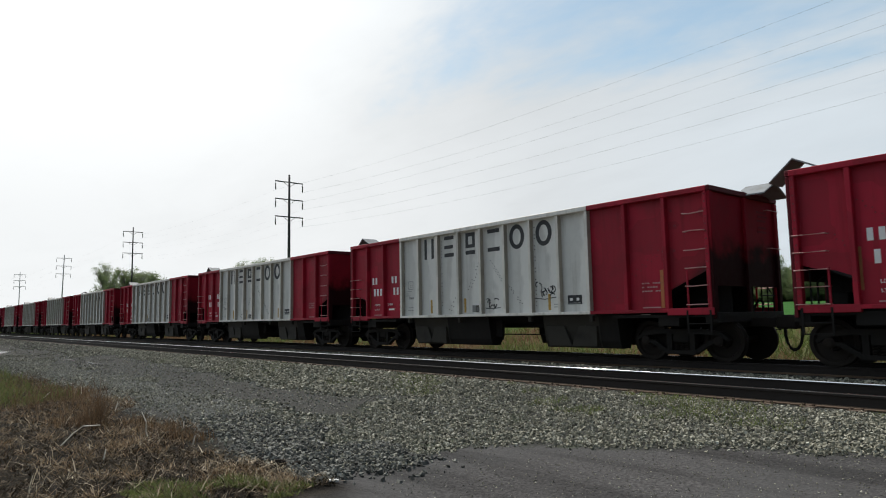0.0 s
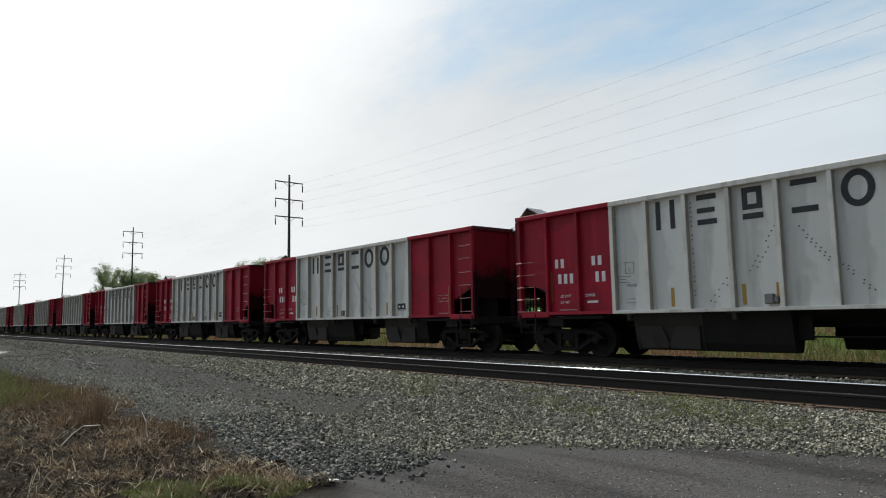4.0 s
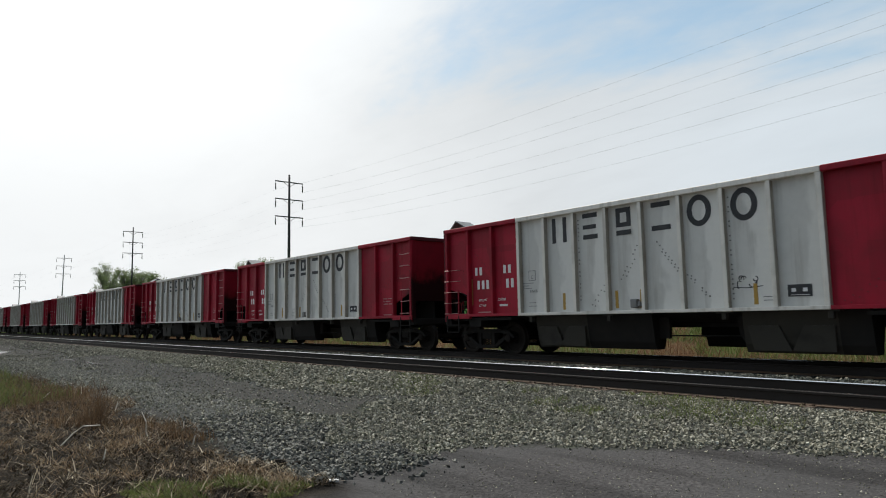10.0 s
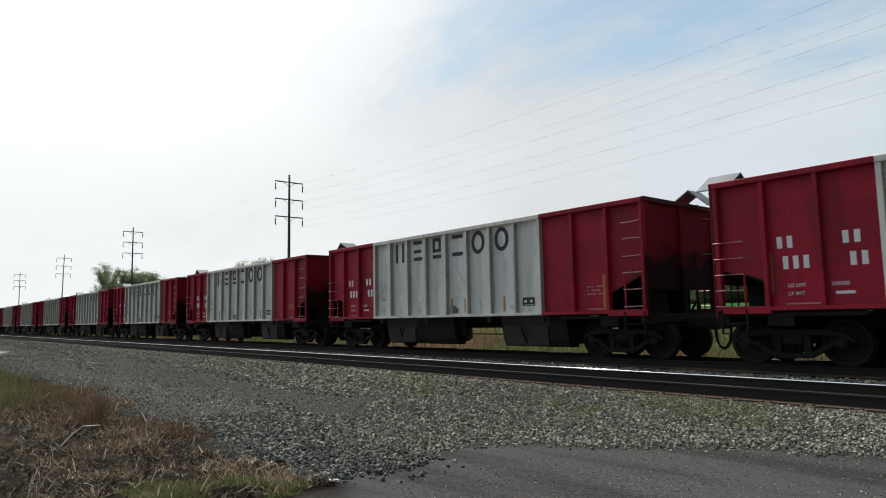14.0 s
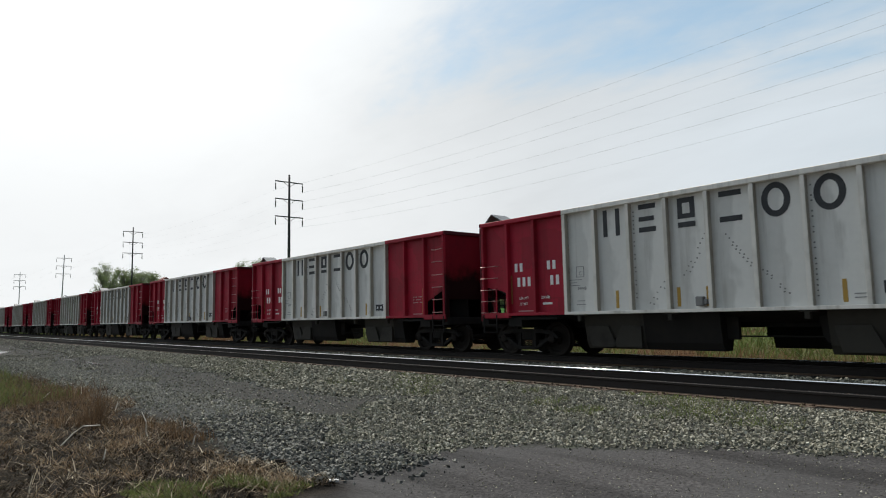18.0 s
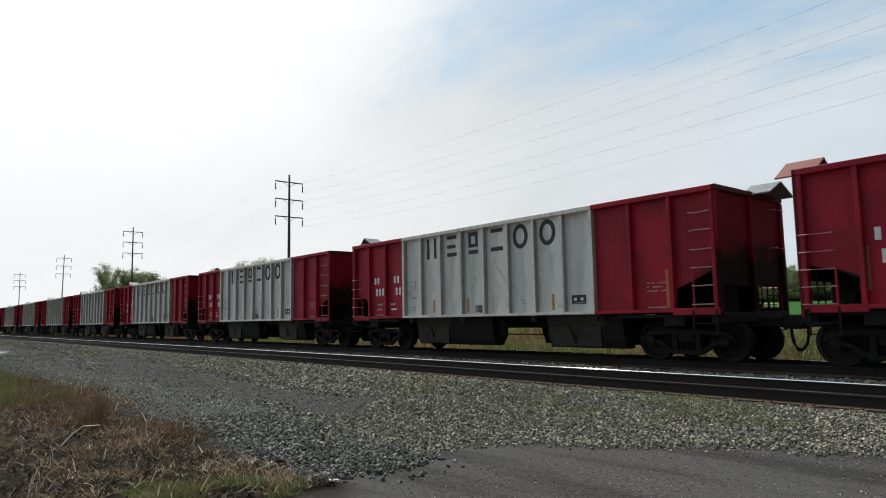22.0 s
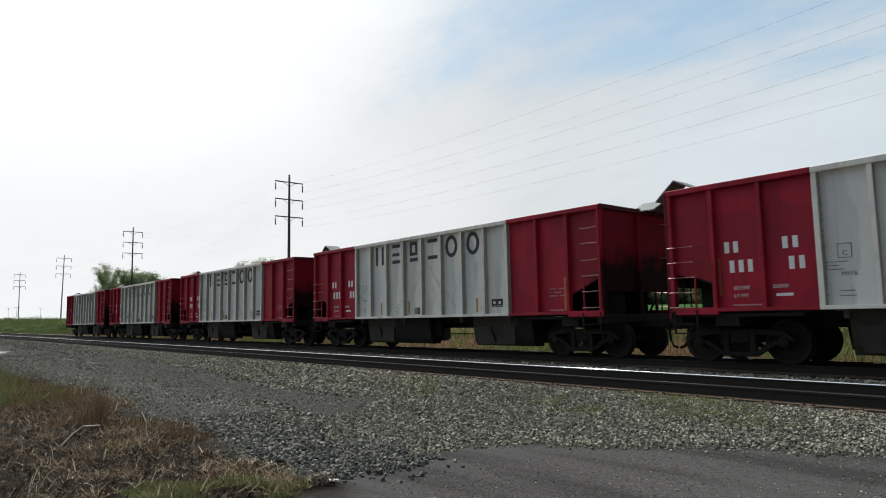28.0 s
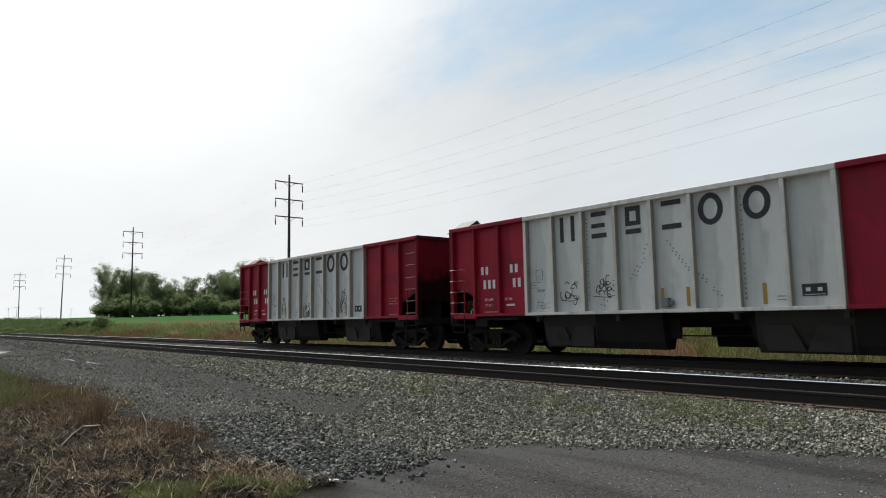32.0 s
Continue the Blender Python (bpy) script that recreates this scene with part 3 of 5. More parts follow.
def build_car():
    car = new("freight_car")
    red_l = list(np.linspace(LEFT, WL, 4))
    whites = list(np.linspace(WL, WR, 9))
    red_r = list(np.linspace(WR, RIGHT, 4))
    for side in (-1, 1):
        yo, yi = side * HW, side * (HW - INSET)
        for xs, paint in ((red_l, RED), (whites, WHITE), (red_r, RED)):
            for a, b in zip(xs, xs[1:]):
                bm = fresh()
                if a == LEFT:
                    pts = [(a, ZT - 0.1), (a, 1.95), (a + 0.3, 1.86), (a + 0.65, 1.80), (b - 0.1, 1.70), (b, 1.5), (b, ZT - 0.1)]
                elif b == RIGHT:
                    pts = [(a, ZT - 0.1), (a, 1.55), (a + 0.1, 1.63), (b - 0.3, 1.9), (b, 2.04), (b, ZT - 0.1)]
                else:
                    pts = [(a, ZS + 0.04), (b, ZS + 0.04), (b, ZT - 0.1), (a, ZT - 0.1)]
                slab(bm, pts, min(yi, yi + side * 0.015), max(yi, yi + side * 0.015))
                part("side_panel", bm, SHEET if paint is WHITE else BLACKENED_PANEL if b == RIGHT else paint, car)
            bm = fresh()
            box(bm, xs[0] + 0.003, xs[-1] - 0.003, min(yo + side * 0.02, yo - side * 0.12), max(yo + side * 0.02, yo - side * 0.12), ZT - 0.12, ZT, 0.012)
            part("top_chord", bm, paint, car)
            bm = fresh()
            box(bm, xs[0] + 0.003, xs[-1] - 0.003, min(yo + side * 0.01, yi), max(yo + side * 0.01, yi), ZS, ZS + 0.075, 0.008)
            part("side_sill", bm, paint, car)
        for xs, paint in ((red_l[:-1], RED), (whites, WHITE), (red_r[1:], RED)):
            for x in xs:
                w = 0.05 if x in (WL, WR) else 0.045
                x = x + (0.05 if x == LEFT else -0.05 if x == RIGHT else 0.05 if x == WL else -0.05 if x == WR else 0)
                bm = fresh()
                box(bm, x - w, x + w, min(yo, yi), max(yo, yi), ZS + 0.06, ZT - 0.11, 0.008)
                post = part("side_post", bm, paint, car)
                if paint is WHITE:          # flank shade is put into the colour, browned with some dirt
                    post.data.materials.append(SHADED_FLANK)
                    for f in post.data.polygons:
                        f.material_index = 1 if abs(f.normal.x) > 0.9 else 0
    for d, xe in ((-1, LEFT), (1, RIGHT)):
        bm = fresh()
        box(bm, min(xe, xe - d * 0.02), max(xe, xe - d * 0.02), -HW + 0.03, HW - 0.03, 1.64, ZT - 0.05)
        part("end_wall", bm, BLACKENED_END if d > 0 else BLACKISH_RED, car, "dark red end wall, black in places")
        bm = fresh()
        box(bm, min(xe - d * 0.02, xe + d * 0.07), max(xe - d * 0.02, xe + d * 0.07), -HW, HW, ZT - 0.11, ZT + 0.006, 0.012)
        part("end_chord", bm, BLACKISH_RED, car)
        bm = fresh()
        slab(bm, [(xe - d * 0.02, 2.06), (xe - d * 0.02, 2.03), (xe - d * 1.06, 1.56), (xe - d * 2.3, ZS - 0.03), (xe - d * 2.3, ZS), (xe - d * 1.06, 1.59)], -HW + INSET + 0.012, HW - INSET - 0.012)
        part("slope_sheet", bm, BLACK, car, "black sloping hopper floor")
        for y in (-0.5, 0.5):
            bm = fresh()
            slab(bm, [(xe - d * 0.12, 1.06), (xe - d * 0.12, 1.97), (xe - d * 1.05, 1.555), (xe - d * 2.2, 1.09), (xe - d * 2.2, 1.06)], y - 0.012, y + 0.012)
            part("slope_gusset", bm, BLACK, car)
        for y in (0.0, -1.52, 1.52):
            bm = fresh()
            box(bm, min(xe, xe + d * 0.07), max(xe, xe + d * 0.07), y - 0.07, y + 0.07, 0.95, ZT - 0.12, 0.008)
            part("end_post", bm, BLACKENED_END if d > 0 else BLACKISH_RED, car)
        bm = fresh()
        box(bm, min(xe - d * 0.2, xe + d * 0.09), max(xe - d * 0.2, xe + d * 0.09), -HW + 0.05, HW - 0.05, 0.86, 1.08, 0.01)
        part("end_sill", bm, BLACK, car)
        # coupler
        bm = fresh()
        box(bm, min(xe, xe + d * 0.78), max(xe, xe + d * 0.78), -0.10, 0.10, 0.74, 0.95, 0.02)
        box(bm, min(xe + d * 0.62, xe + d * 0.885), max(xe + d * 0.62, xe + d * 0.885), -0.17, 0.15, 0.70, 1.0, 0.04)
        part("coupler", bm, WHEEL, car, "dark steel knuckle coupler")
        bm = fresh()
        tube(bm, [(xe + d * 0.66, 0.2, 0.78), (xe + d * 0.67, 0.2, 0.56), (xe + d * 0.70, 0.19, 0.40), (xe + d * 0.77, 0.18, 0.28), (xe + d * 0.885, 0.18, 0.24)], 0.034, 6)
        part("brake_hose", bm, BLACK, car, "black rubber brake hose", smooth=True)
    # centre sill and hopper chutes
    bm = fresh()
    box(bm, LEFT + 0.1, RIGHT - 0.1, -0.33, 0.33, 0.74, 1.06, 0.015)
    part("centre_sill", bm, BLACK, car)
    for x0, x1, mat in ((-3.65, -1.95, CHUTE), (-1.95, -0.1, BLACK), (2.0, 3.8, CHUTE), (3.8, 4.35, BLACK)):
        for q in (-1, 1):               # the far side is the near side turned end for end
            e0, e1 = sorted((-q * x0, -q * x1))
            bm = fresh()
            prism(bm, [(q * 1.3, ZS), (q * 0.5, ZS), (q * 0.8, 0.25), (q * 1.12, 0.25), (q * 1.2, 0.42)], e0, e1)
            chute = part("hopper_chute", bm, mat, car, "dark steel hopper discharge chute")
            if mat is CHUTE:
                lo, hi = sorted((q * 1.30, q * 1.19))
                bm = fresh()
                slab(bm, [(e0 + 0.10, 0.80), (e0 + 0.72, 0.80), (e0 + 0.95, 0.30), (e0 + 0.22, 0.30)], lo, hi)
                part("chute_door", bm, CHUTE, chute)
                bm = fresh()
                slab(bm, [(e1 - 0.61, 0.80), (e1 - 0.06, 0.80), (e1 - 0.06, 0.30), (e1 - 0.84, 0.30)], lo, hi)
                part("chute_door", bm, CHUTE, chute)
    bm = fresh()
    prism(bm, [(-1.3, ZS - 0.002), (1.3, ZS - 0.002), (0.6, 0.86), (-0.6, 0.86)], -4.35, 4.35)
    part("hopper_floor", bm, BLACK, car)
    for y in (-0.95, 0.95):
        bm = fresh()
        tube(bm, [(-0.15, y, 0.57), (2.05, y, 0.57)], 0.018, 6)
        box(bm, -0.12, 0.16, y - 0.05, y + 0.05, 0.50, ZS)
        slab(bm, [(1.72, ZS), (2.02, ZS), (2.02, 0.5), (1.88, 0.46), (1.80, 0.6)], y - 0.05, y + 0.05)
        part("door_rod", bm, BLACK, car)
    for y in (-1.5, 1.5):
        for x in (-3.6, -1.1, 1.75, 3.78):
            bm = fresh()
            box(bm, x - 0.05, x + 0.05, y - 0.06, y + 0.06, ZS - 0.17, ZS, 0.01)
            box(bm, x - 0.16, x + 0.16, y - 0.07, y + 0.07, ZS - 0.035, ZS + 0.002)
            part("bracket", bm, CHUTE, car)
    # ladders and steps
    for side in (-1, 1):
        yo = side * (HW + 0.03)
        for zr, sag in ((3.22, 0.02), (2.82, -0.015), (2.42, 0.01), (2.03, 0.0), (1.65, 0.012), (1.25, 0.0)):
            bm = fresh()
            tube(bm, [(6.38, side * (HW - 0.08), zr), (6.38, yo, zr), (6.54, yo, zr - sag), (6.70, yo, zr - 0.6 * sag), (6.86, yo, zr), (6.86, side * (HW - 0.06), zr)], 0.013, 6)
            part("ladder_rung", bm, GRAB, car, "worn iron ladder rung")
        for zr in (2.49, 2.16, 1.83, 1.51, 1.19):
            bm = fresh()
            tube(bm, [(-6.46, side * (HW - 0.08), zr), (-6.46, yo, zr), (-7.05, yo, zr), (-7.05, side * (HW - 0.25), zr)], 0.013, 6)
            part("ladder_rung", bm, GRAB, car, "worn iron ladder rung")
        for x, zt in ((6.40, 2.0), (-6.46, 1.88)):
            bm = fresh()
            box(bm, x - 0.02, x + 0.02, min(side * 1.6, side * 1.57), max(side * 1.6, side * 1.57), ZS + 0.02, zt, 0.006)
            part("ladder_stile", bm, RED, car)
        for x0, x1 in ((6.36, 6.92), (-6.98, -6.42)):
            for dz in (0.24, 0.45):
                bm = fresh()
                box(bm, x0, x1, min(yo - side * 0.04, yo), max(yo - side * 0.04, yo), ZS - dz - 0.012, ZS - dz + 0.012)
                part("step", bm, BLACK, car, "black iron step")
            for x in (x0 + 0.02, x1 - 0.02):
                bm = fresh()
                box(bm, x - 0.02, x + 0.02, min(yo - side * 0.035, yo - side * 0.005), max(yo - side * 0.035, yo - side * 0.005), ZS - 0.46, ZS + 0.04)
                part("step_hanger", bm, BLACK, car)
        # end bay sill, dropped and heavier
        for x0, x1 in ((5.9, 6.98), (-6.98, -5.97)):
            bm = fresh()
            box(bm, x0, x1, min(side * 1.615, side * 1.5), max(side * 1.615, side * 1.5), ZS - 0.06, ZS + 0.09, 0.01)
            part("end_bay_sill", bm, RED, car)
    # brake gear on the open end platforms
    bm = fresh()
    lathe(bm, [(-0.42, 0.02), (-0.40, 0.17), (0.40, 0.17), (0.42, 0.02)], 16, axis_y=0.45, cx=-6.3, cz=1.32)
    part("air_reservoir", bm, BLACK, car, "black air brake reservoir", smooth=True)
    bm = fresh()
    box(bm, -6.75, -6.45, -0.75, -0.45, 1.08, 1.42, 0.02)
    tube(bm, [(-6.6, -0.6, 1.42), (-6.6, -0.62, 1.7), (-6.75, -0.9, 1.78), (-6.85, -1.1, 1.6), (-6.85, -1.1, 1.08)], 0.018, 6)
    tube(bm, [(-6.5, -0.5, 1.42), (-6.35, -0.3, 1.6), (-6.2, -0.2, 1.32)], 0.018, 6)
    tube(bm, [(-6.9, -1.3, 1.08), (-6.9, -1.3, 1.9)], 0.015, 6)
    part("brake_valve", bm, BLACK, car, "black brake valve with pipes")
    bm = fresh()
    for y in (0.75, 1.05, 1.35):
        tube(bm, [(6.9, y, 1.0), (6.9, y, 2.0)], 0.016, 6)
    tube(bm, [(6.9, 0.7, 1.45), (6.9, 1.5, 1.45)], 0.014, 6)
    tube(bm, [(6.85, 0.5, 1.62), (6.92, 0.9, 1.75), (6.9, 1.25, 1.5)], 0.014, 6)
    tube(bm, [(6.85, 0.9, 1.1), (6.85, 0.9, 1.3), (6.75, 0.9, 1.36), (6.6, 0.9, 1.1)], 0.03, 6)
    part("brake_pipe", bm, BLACK, car, "black upright pipes and rods")
    for d, xe in ((-1, LEFT), (1, RIGHT)):
        for y, z in ((1.25, 2.55), (1.25, 3.45)) if d > 0 else ((1.25, 2.55), (1.25, 3.45), (-1.25, 2.15)):
            bm = fresh()
            tube(bm, [(xe, y - 0.22, z), (xe + d * 0.10, y - 0.22, z), (xe + d * 0.10, y + 0.3, z), (xe, y + 0.3, z)], 0.012, 6)
            part("grab_iron", bm, GRAB, car)
    # bolt heads: columns beside the posts and two slanting rows behind the bracing
    bm = fresh()
    spots = []
    for p in (0, 2, 6):  # post bays with bolted stiffeners
        spots += [(whites[p] + 0.10, 1.35 + 0.10 * i) for i in range(22)]
    for x0, z0, x1, z1, n in ((-0.75, 1.9, -0.22, 2.75, 10), (0.15, 2.72, 0.72, 2.0, 9), (0.95, 1.9, 1.42, 1.36, 7), (-1.62, 1.32, -1.24, 1.78, 5)):
        for i in range(n):
            f = i / (n - 1)
            spots += [(x0 + (x1 - x0) * f, z0 + (z1 - z0) * f), (x0 + (x1 - x0) * f + 0.09, z0 + (z1 - z0) * f - 0.03)]
    for x, z in spots:
        if min(abs(x - w) for w in whites) > 0.07 and (int(x * 997) + int(z * 613)) % 4:
            box(bm, x - 0.014, x + 0.014, -HW + INSET - 0.025, -HW + INSET - 0.012, z - 0.014, z + 0.014)
    tagged(part("bolt_row", bm, BOLT, car, "grimy bolt heads in slanting rows"), kind="stuff")
    # dark bolt heads in slanting rows on the red bays and along the corner posts
    bm = fresh()
    yf = -HW + INSET - 0.016
    for x0, z0, x1, z1, n in ((-5.95, 3.05, -5.1, 2.25, 7), (-4.85, 1.75, -4.15, 1.22, 6), (-6.45, 2.5, -6.08, 2.12, 4), (4.0, 1.25, 4.7, 1.7, 6), (4.95, 2.0, 5.8, 2.6, 7)):
        for i in range(n):
            x, z = x0 + (x1 - x0) * i / (n - 1), z0 + (z1 - z0) * i / (n - 1)
            for q in (0.0, 0.10):
                box(bm, x + q - 0.013, x + q + 0.013, yf - 0.008, yf + 0.012, z - 0.4 * q - 0.013, z - 0.4 * q + 0.013)
    for x in (LEFT + 0.05, RIGHT - 0.05):
        for i in range(15):
            z = 1.35 + 0.16 * i
            box(bm, x - 0.016, x + 0.016, -HW - 0.012, -HW + 0.004, z - 0.016, z + 0.016)
    for x, z in ((6.02, 3.35), (6.10, 3.0), (6.05, 2.45)):
        box(bm, x - 0.03, x + 0.03, yf - 0.006, yf + 0.012, z - 0.03, z + 0.03)
    tagged(part("dark_bolt_row", bm, DARK_RED, car, "dark red bolt heads in rows"), kind="stuff")
    # faded data block on the end wall
    for y0, y1, z in ((0.65, 1.15, 3.36), (0.7, 1.2, 3.26), (0.65, 1.1, 3.16), (0.7, 1.1, 3.0), (0.65, 1.1, 2.9)):
        bm = fresh()
        box(bm, RIGHT - 0.002, RIGHT + 0.006, y0, y1, z, z + 0.05)
        part("painted_bar", bm, DIM, car)
    paint_marks(car)
    for d in (-1, 1):
        bm = fresh()
        a, b = sorted((d * 4.35, d * 6.9))
        box(bm, a, b, -1.52, 1.52, 0.98, 1.05)
        a, b = sorted((d * 5.6, d * 6.1))
        box(bm, a, b, -1.5, 1.5, 0.80, 0.985)
        part("underframe", bm, BLACK, car, "black steel underframe")
    # trucks
    for xt in (-5.85, 5.85):
        truck = new("truck")
        truck.parent = car
        truck.location = (xt, 0, 0)
        for y in (-0.99, 0.99):
            bm = fresh()
            slab(bm, [(-1.14, 0.50), (-0.95, 0.66), (-0.5, 0.72), (0.5, 0.72), (0.95, 0.66), (1.14, 0.50), (1.10, 0.46), (0.9, 0.57), (0.5, 0.61), (-0.5, 0.61), (-0.9, 0.57), (-1.10, 0.46)], y - 0.07, y + 0.07)
            slab(bm, [(-0.36, 0.16), (0.36, 0.16), (0.36, 0.25), (-0.36, 0.25)], y - 0.09, y + 0.09)
            for q in (-1, 1):
                slab(bm, [(q * 0.98, 0.40), (q * 0.74, 0.40), (q * 0.34, 0.16), (q * 0.34, 0.26), (q * 0.66, 0.47), (q * 0.98, 0.50)], y - 0.065, y + 0.065)
                slab(bm, [(q * 0.22, 0.24), (q * 0.34, 0.24), (q * 0.34, 0.62), (q * 0.22, 0.62)], y - 0.068, y + 0.068)
            part("side_frame", bm, BLACK, truck, "dark cast steel truck side frame")
        bm = fresh()
        box(bm, -0.2, 0.2, -1.05, 1.05, 0.42, 0.68, 0.02)
        part("bolster", bm, BLACK, truck)
        for y in (-1.0, 1.0):
            for x in (-0.13, 0.0, 0.13):
                bm = fresh()
                path = [(x + 0.05 * math.cos(a * 1.05), y + 0.05 * math.sin(a * 1.05), 0.24 + 0.0085 * a) for a in range(22)]
                tube(bm, path, 0.014, 5)
                part("spring", bm, WHEEL, truck)
            for x in (-0.889, 0.889):
                bm = fresh()
                lathe(bm, [(-0.09, 0.10), (0.07, 0.11), (0.09, 0.06)] if y > 0 else [(0.09, 0.10), (-0.07, 0.11), (-0.09, 0.06)], 14, axis_y=y, cx=x, cz=WHEEL_R)
                part("bearing_cap", bm, WHEEL, truck, "worn steel bearing cap")
        for xw in (-0.889, 0.889):
            bm = fresh()
            for s in (-1, 1):
                prof = [(-0.075, WHEEL_R + 0.024), (-0.045, WHEEL_R + 0.024), (-0.035, WHEEL_R), (0.06, WHEEL_R - 0.004), (0.06, 0.37), (0.015, 0.34), (0.015, 0.16), (0.09, 0.14), (0.09, 0.08)]
                lathe(bm, [(s * y, r) for y, r in prof], 28, axis_y=s * RAIL_W)
            tube(bm, [(0, -0.9, 0), (0, 0.9, 0)], 0.08, 10)
            ws = part("wheelset", bm, WHEEL, truck, "dark steel wheelset with worn treads")
            ws.location = (xw, 0, WHEEL_R)
    return car


car0 = build_car()
tagged(car0, "red and white ballast hopper car in a long train", "freight car", "ballast hopper cars")
CARS = [(k, car0 if k == -13 else copy_thing(car0, Matrix())) for k in range(-13, 10)]
for k, c in CARS:
    c.location = (car_x(k, 0), TRACK_FAR, 0)

def add_hood(car, end, ridge_along_track, rusty=False):
    """A little folded sheet-metal roof on the end of a car."""
    d, xe = end, LEFT if end < 0 else RIGHT
    bm = fresh()
    t = 0.03
    lo, mid, hi = sorted((d * 0.05, d * 0.65, d * 1.25))
    if ridge_along_track:
        a, b = sorted((xe + d * (0.53 if d < 0 else 0.48), xe - d * 0.20))
        top = ZT + (0.34 if d < 0 else 0.25)
        prism(bm, [(lo, ZT - 0.04), (mid, top), (hi, ZT - 0.04), (hi, ZT - 0.04 - t), (mid, top - t), (lo, ZT - 0.04 - t)], a, b)
    else:
        lo, hi = sorted((d * 0.40, d * 1.02))
        o = 0.10 if d < 0 else 0.0
        slab(bm, [(xe + d * (0.52 + o), ZT - 0.06), (xe + d * (0.04 + o), ZT + 0.36), (xe - d * 0.50, ZT + 0.03), (xe - d * 0.50, ZT + 0.03 - t), (xe + d * (0.04 + o), ZT + 0.36 - t), (xe + d * (0.52 + o), ZT - 0.06 - t)], lo, hi)
    hood = part("end_hood", bm, RUSTY_HOOD if rusty else GALV, car, "rusty red sheet hood over the car end" if rusty else "bent galvanised sheet hood over the car end")
    bm = fresh()
    for y in (lo + 0.1, hi - 0.1):
        box(bm, xe - d * 0.03 - 0.02, xe - d * 0.03 + 0.02, y - 0.02, y + 0.02, ZT - 0.1, ZT + 0.05)
    part("hood_bracket", bm, BLACKISH_RED, hood)


FLAT_RIDGE = {-9, -4, 1, 3, 7, 8, 9}
STRIPS_FARTHER = {-4, -3, 1, 3, 4, 8}
TENT_RIGHT = {-4, -3, 1, 3, 4, 7, 8}
for k, c in CARS:
    add_hood(c, -1, k in FLAT_RIDGE, k in (1, 9))
    add_hood(c, 1, k not in TENT_RIGHT)
    add_strips(c, k in STRIPS_FARTHER)


def scribble(car, x, z, w, h, seed, r=0.013):
    """A sprayed scrawl of a few open strokes that spells nothing."""
    rnd = random.Random(seed)
    bm = fresh()
    yo = -HW + INSET - 0.012
    for i in range(max(5, round(w * h * 34))):
        cx, cz = x + w * rnd.uniform(0.12, 0.88), z + h * rnd.uniform(0.12, 0.88)
        ra, rb, a0, turn = min(w, 0.6) * rnd.uniform(0.06, 0.16), min(h, 0.6) * rnd.uniform(0.10, 0.22), rnd.uniform(0, 6.28), rnd.uniform(2.0, 5.5) * rnd.choice((-1, 1))
        drift = rnd.uniform(-0.25, 0.25) * h
        tube(bm, [(cx + ra * math.cos(a0 + turn * f / 9), yo, cz + rb * math.sin(a0 + turn * f / 9) + drift * f / 9) for f in range(10)], r, 4)
    tube(bm, [(x, yo, z + 0.1 * h), (x + 0.5 * w, yo, z + 0.02 * h), (x + w, yo, z + 0.12 * h)], r * 0.8, 4)
    return tagged(part("sprayed_scrawl", bm, INK, car, "black sprayed scrawl on the white panels"), kind="stuff")


by_k = dict(CARS)
for k, items in ((-12, ((-0.02, 1.30, 0.6, 0.28), (1.88, 1.50, 0.75, 0.45))), (-6, ((1.95, 1.55, 0.6, 0.3),)), (9, ((-2.95, 1.35, 0.5, 0.7), (-0.95, 1.2, 0.6, 0.6), (1.9, 1.3, 0.6, 0.95))),
                 (8, ((-3.75, 1.25, 0.5, 0.35), (-2.88, 1.42, 0.62, 0.5), (-1.85, 1.48, 0.75, 0.5))), (-8, ((1.0, 1.2, 0.5, 0.4),))):
    for i, (x, z, w, h) in enumerate(items):
        scribble(by_k[k], x, z, w, h, k * 10 + i, 0.006 if (k, i) == (8, 0) else 0.019 if k == -12 else 0.014)
    tagged(by_k[k], "red and white ballast hopper car with black sprayed scrawls")

